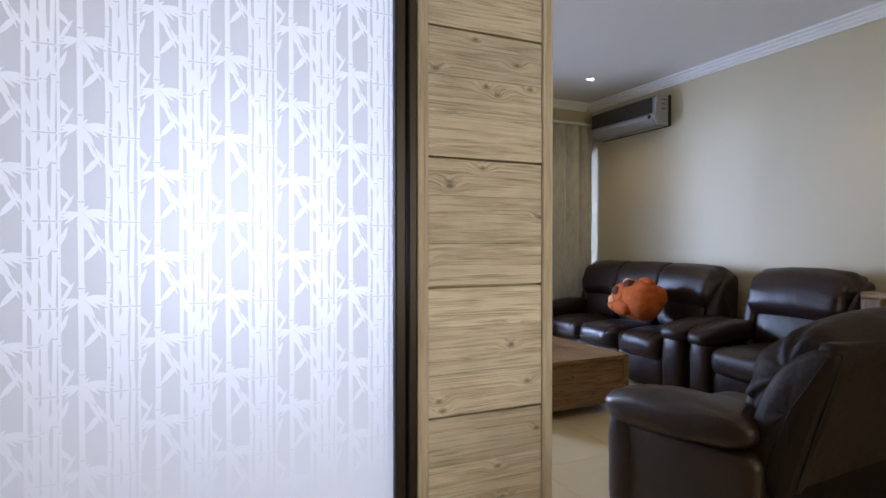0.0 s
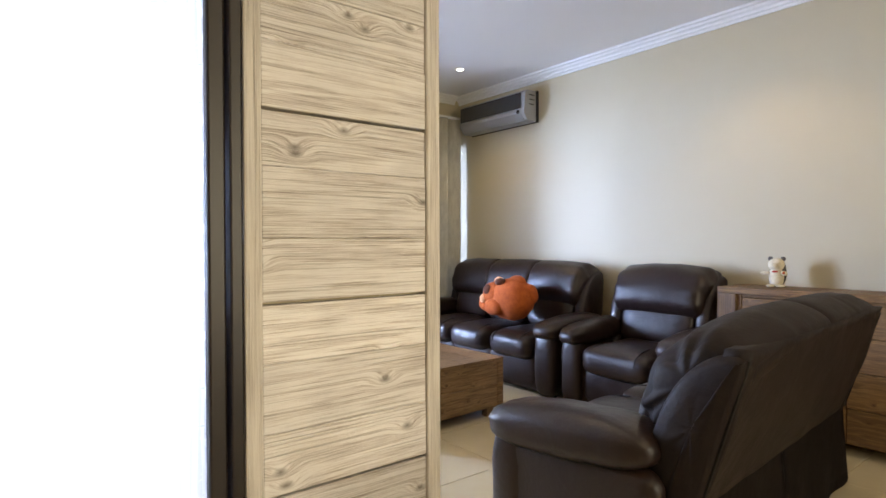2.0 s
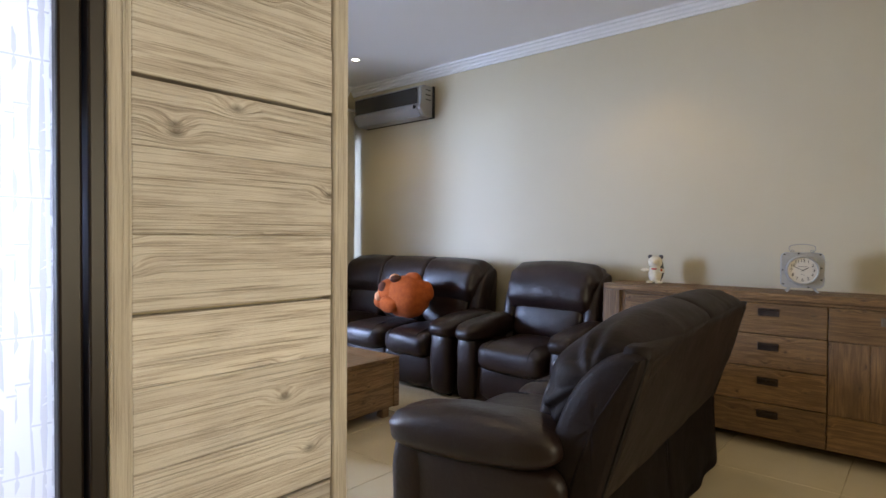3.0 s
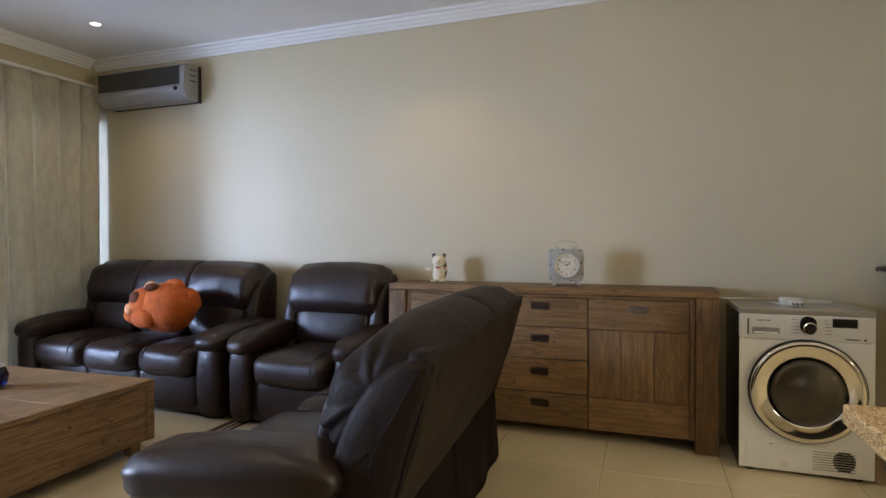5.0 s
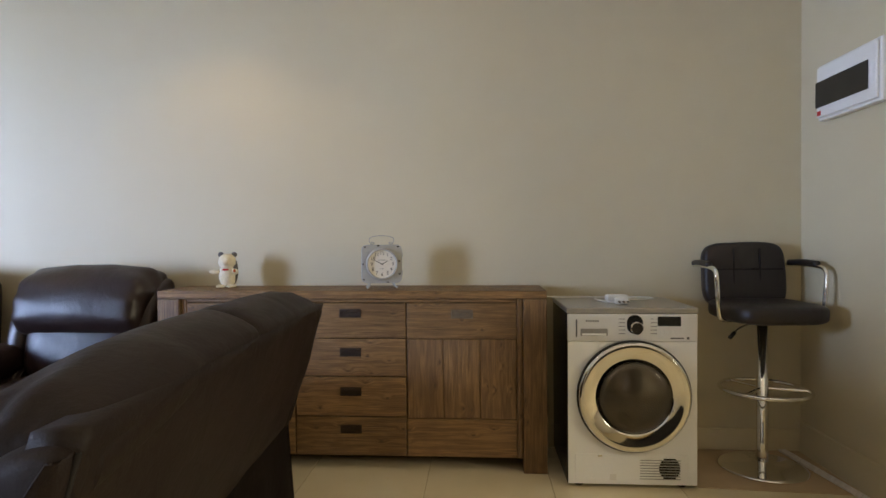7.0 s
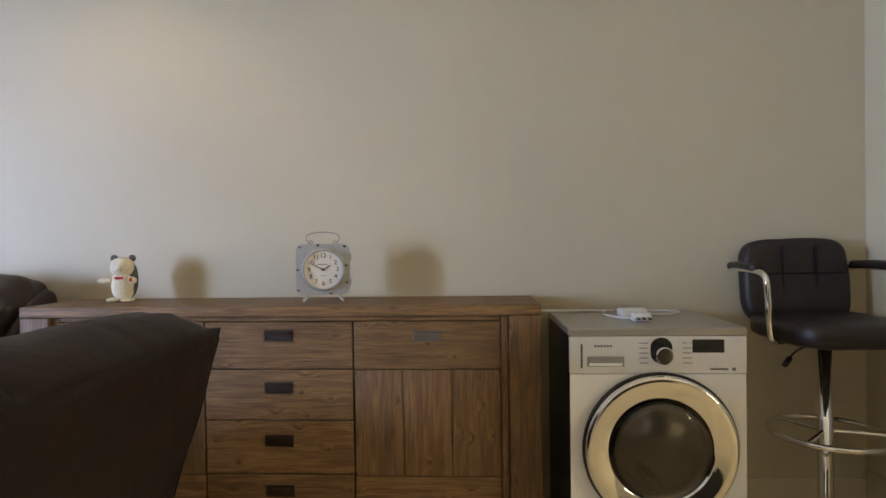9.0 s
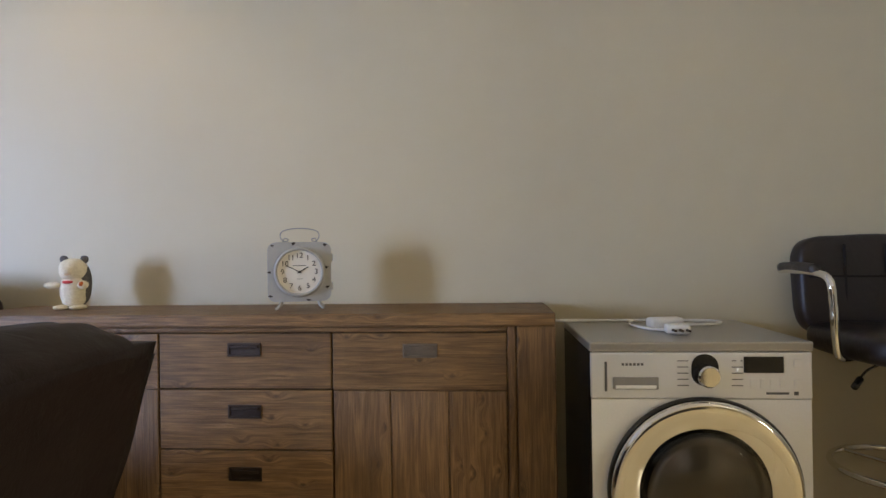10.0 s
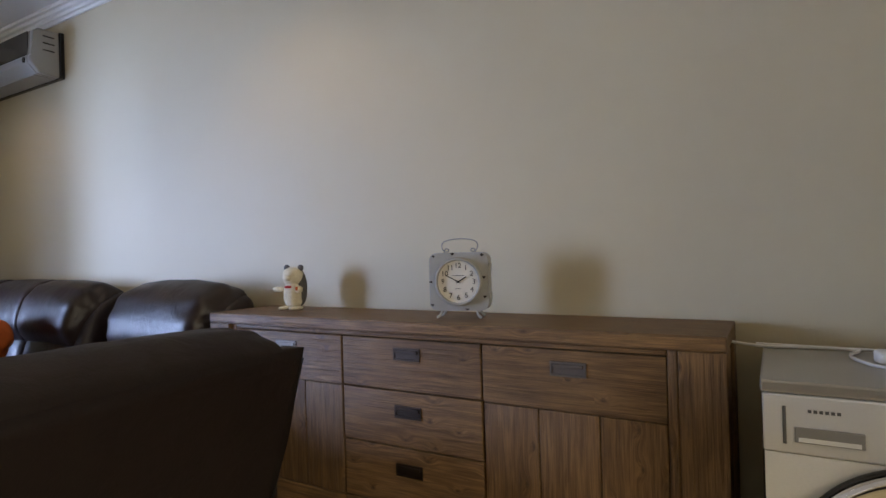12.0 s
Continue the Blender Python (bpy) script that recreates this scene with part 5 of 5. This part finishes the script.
tagged(strip, "loose pale wooden strip on floor by skirting", "wood strip")


def fuse_box():
    d = thing("fuse_box", pose(3.265, SOUTH, 1.757), "white wall fuse box with dark window", "fuse box")
    w, h = 0.455, 0.275
    part("case", boxed((0, 0.001, 0), (w, 0.045, h), 0.008, 3), WHITE_PLASTIC, d)
    part("cover", boxed((0.012, 0.045, 0.012), (w - 0.012, 0.060, h - 0.012), 0.008, 3), WHITE_PLASTIC, d)
    part("window", boxed((0.06, 0.060, 0.062), (w - 0.012, 0.066, 0.190), 0.006, 3), BLACK, d, "dark smoked window")
    part("sticker", boxed((w - 0.05, 0.060, 0.022), (w - 0.02, 0.0612, 0.045)), RED, d, "small red and white sticker")


fuse_box()


def counter():
    base = thing("kitchen_cabinet", pose(0, 0, 0), "dark kitchen base cabinet under the granite top", "cabinet")
    x0, x1, y0, y1 = 0.60, 1.335, SOUTH + 0.25, 0.300
    part("plinth", boxed((x0 + 0.10, y0, 0.0), (x1 - 0.14, y1 - 0.14, 0.10)), CABINET_DARK, base)
    part("body", boxed((x0 + 0.05, y0, 0.10), (x1 - 0.09, y1 - 0.09, 0.862), 0.003), CABINET_DARK, base)
    part("ledge", boxed((x0 + 0.05, y0, 0.80), (x1 - 0.045, y1 - 0.05, 0.835), 0.003), CABINET_DARK, base)
    top = part("granite_worktop", boxed((x0, y0, 0.862), (x1, y1, 0.900), 0.006, 3), GRANITE, None)
    tagged(top, "polished brown speckled granite worktop on dark cabinet", "worktop")


counter()

# ---- floor tiles, last ----
STEP = 0.6
tile_mesh = bpy.data.meshes.new("floor_tile")
bm = boxed((0.0015, 0.0015, -0.010), (STEP - 0.0015, STEP - 0.0015, 0.0), 0.0018, 1)
bm.to_mesh(tile_mesh)
bm.free()
tile_mesh.materials.append(TILE)
ground = bpy.data.objects["floor"]
for i in range(-10, 2):
    for j in range(-8, 9):
        x, y = 3.168 + STEP * i, 0.851 + STEP * j
        if x > EAST - 0.01 or x + STEP < WEST or y > NORTH or y + STEP < BACK:
            continue
        t = new("floor_tile", tile_mesh)
        t.parent = ground
        t.location = (x, y, 0)
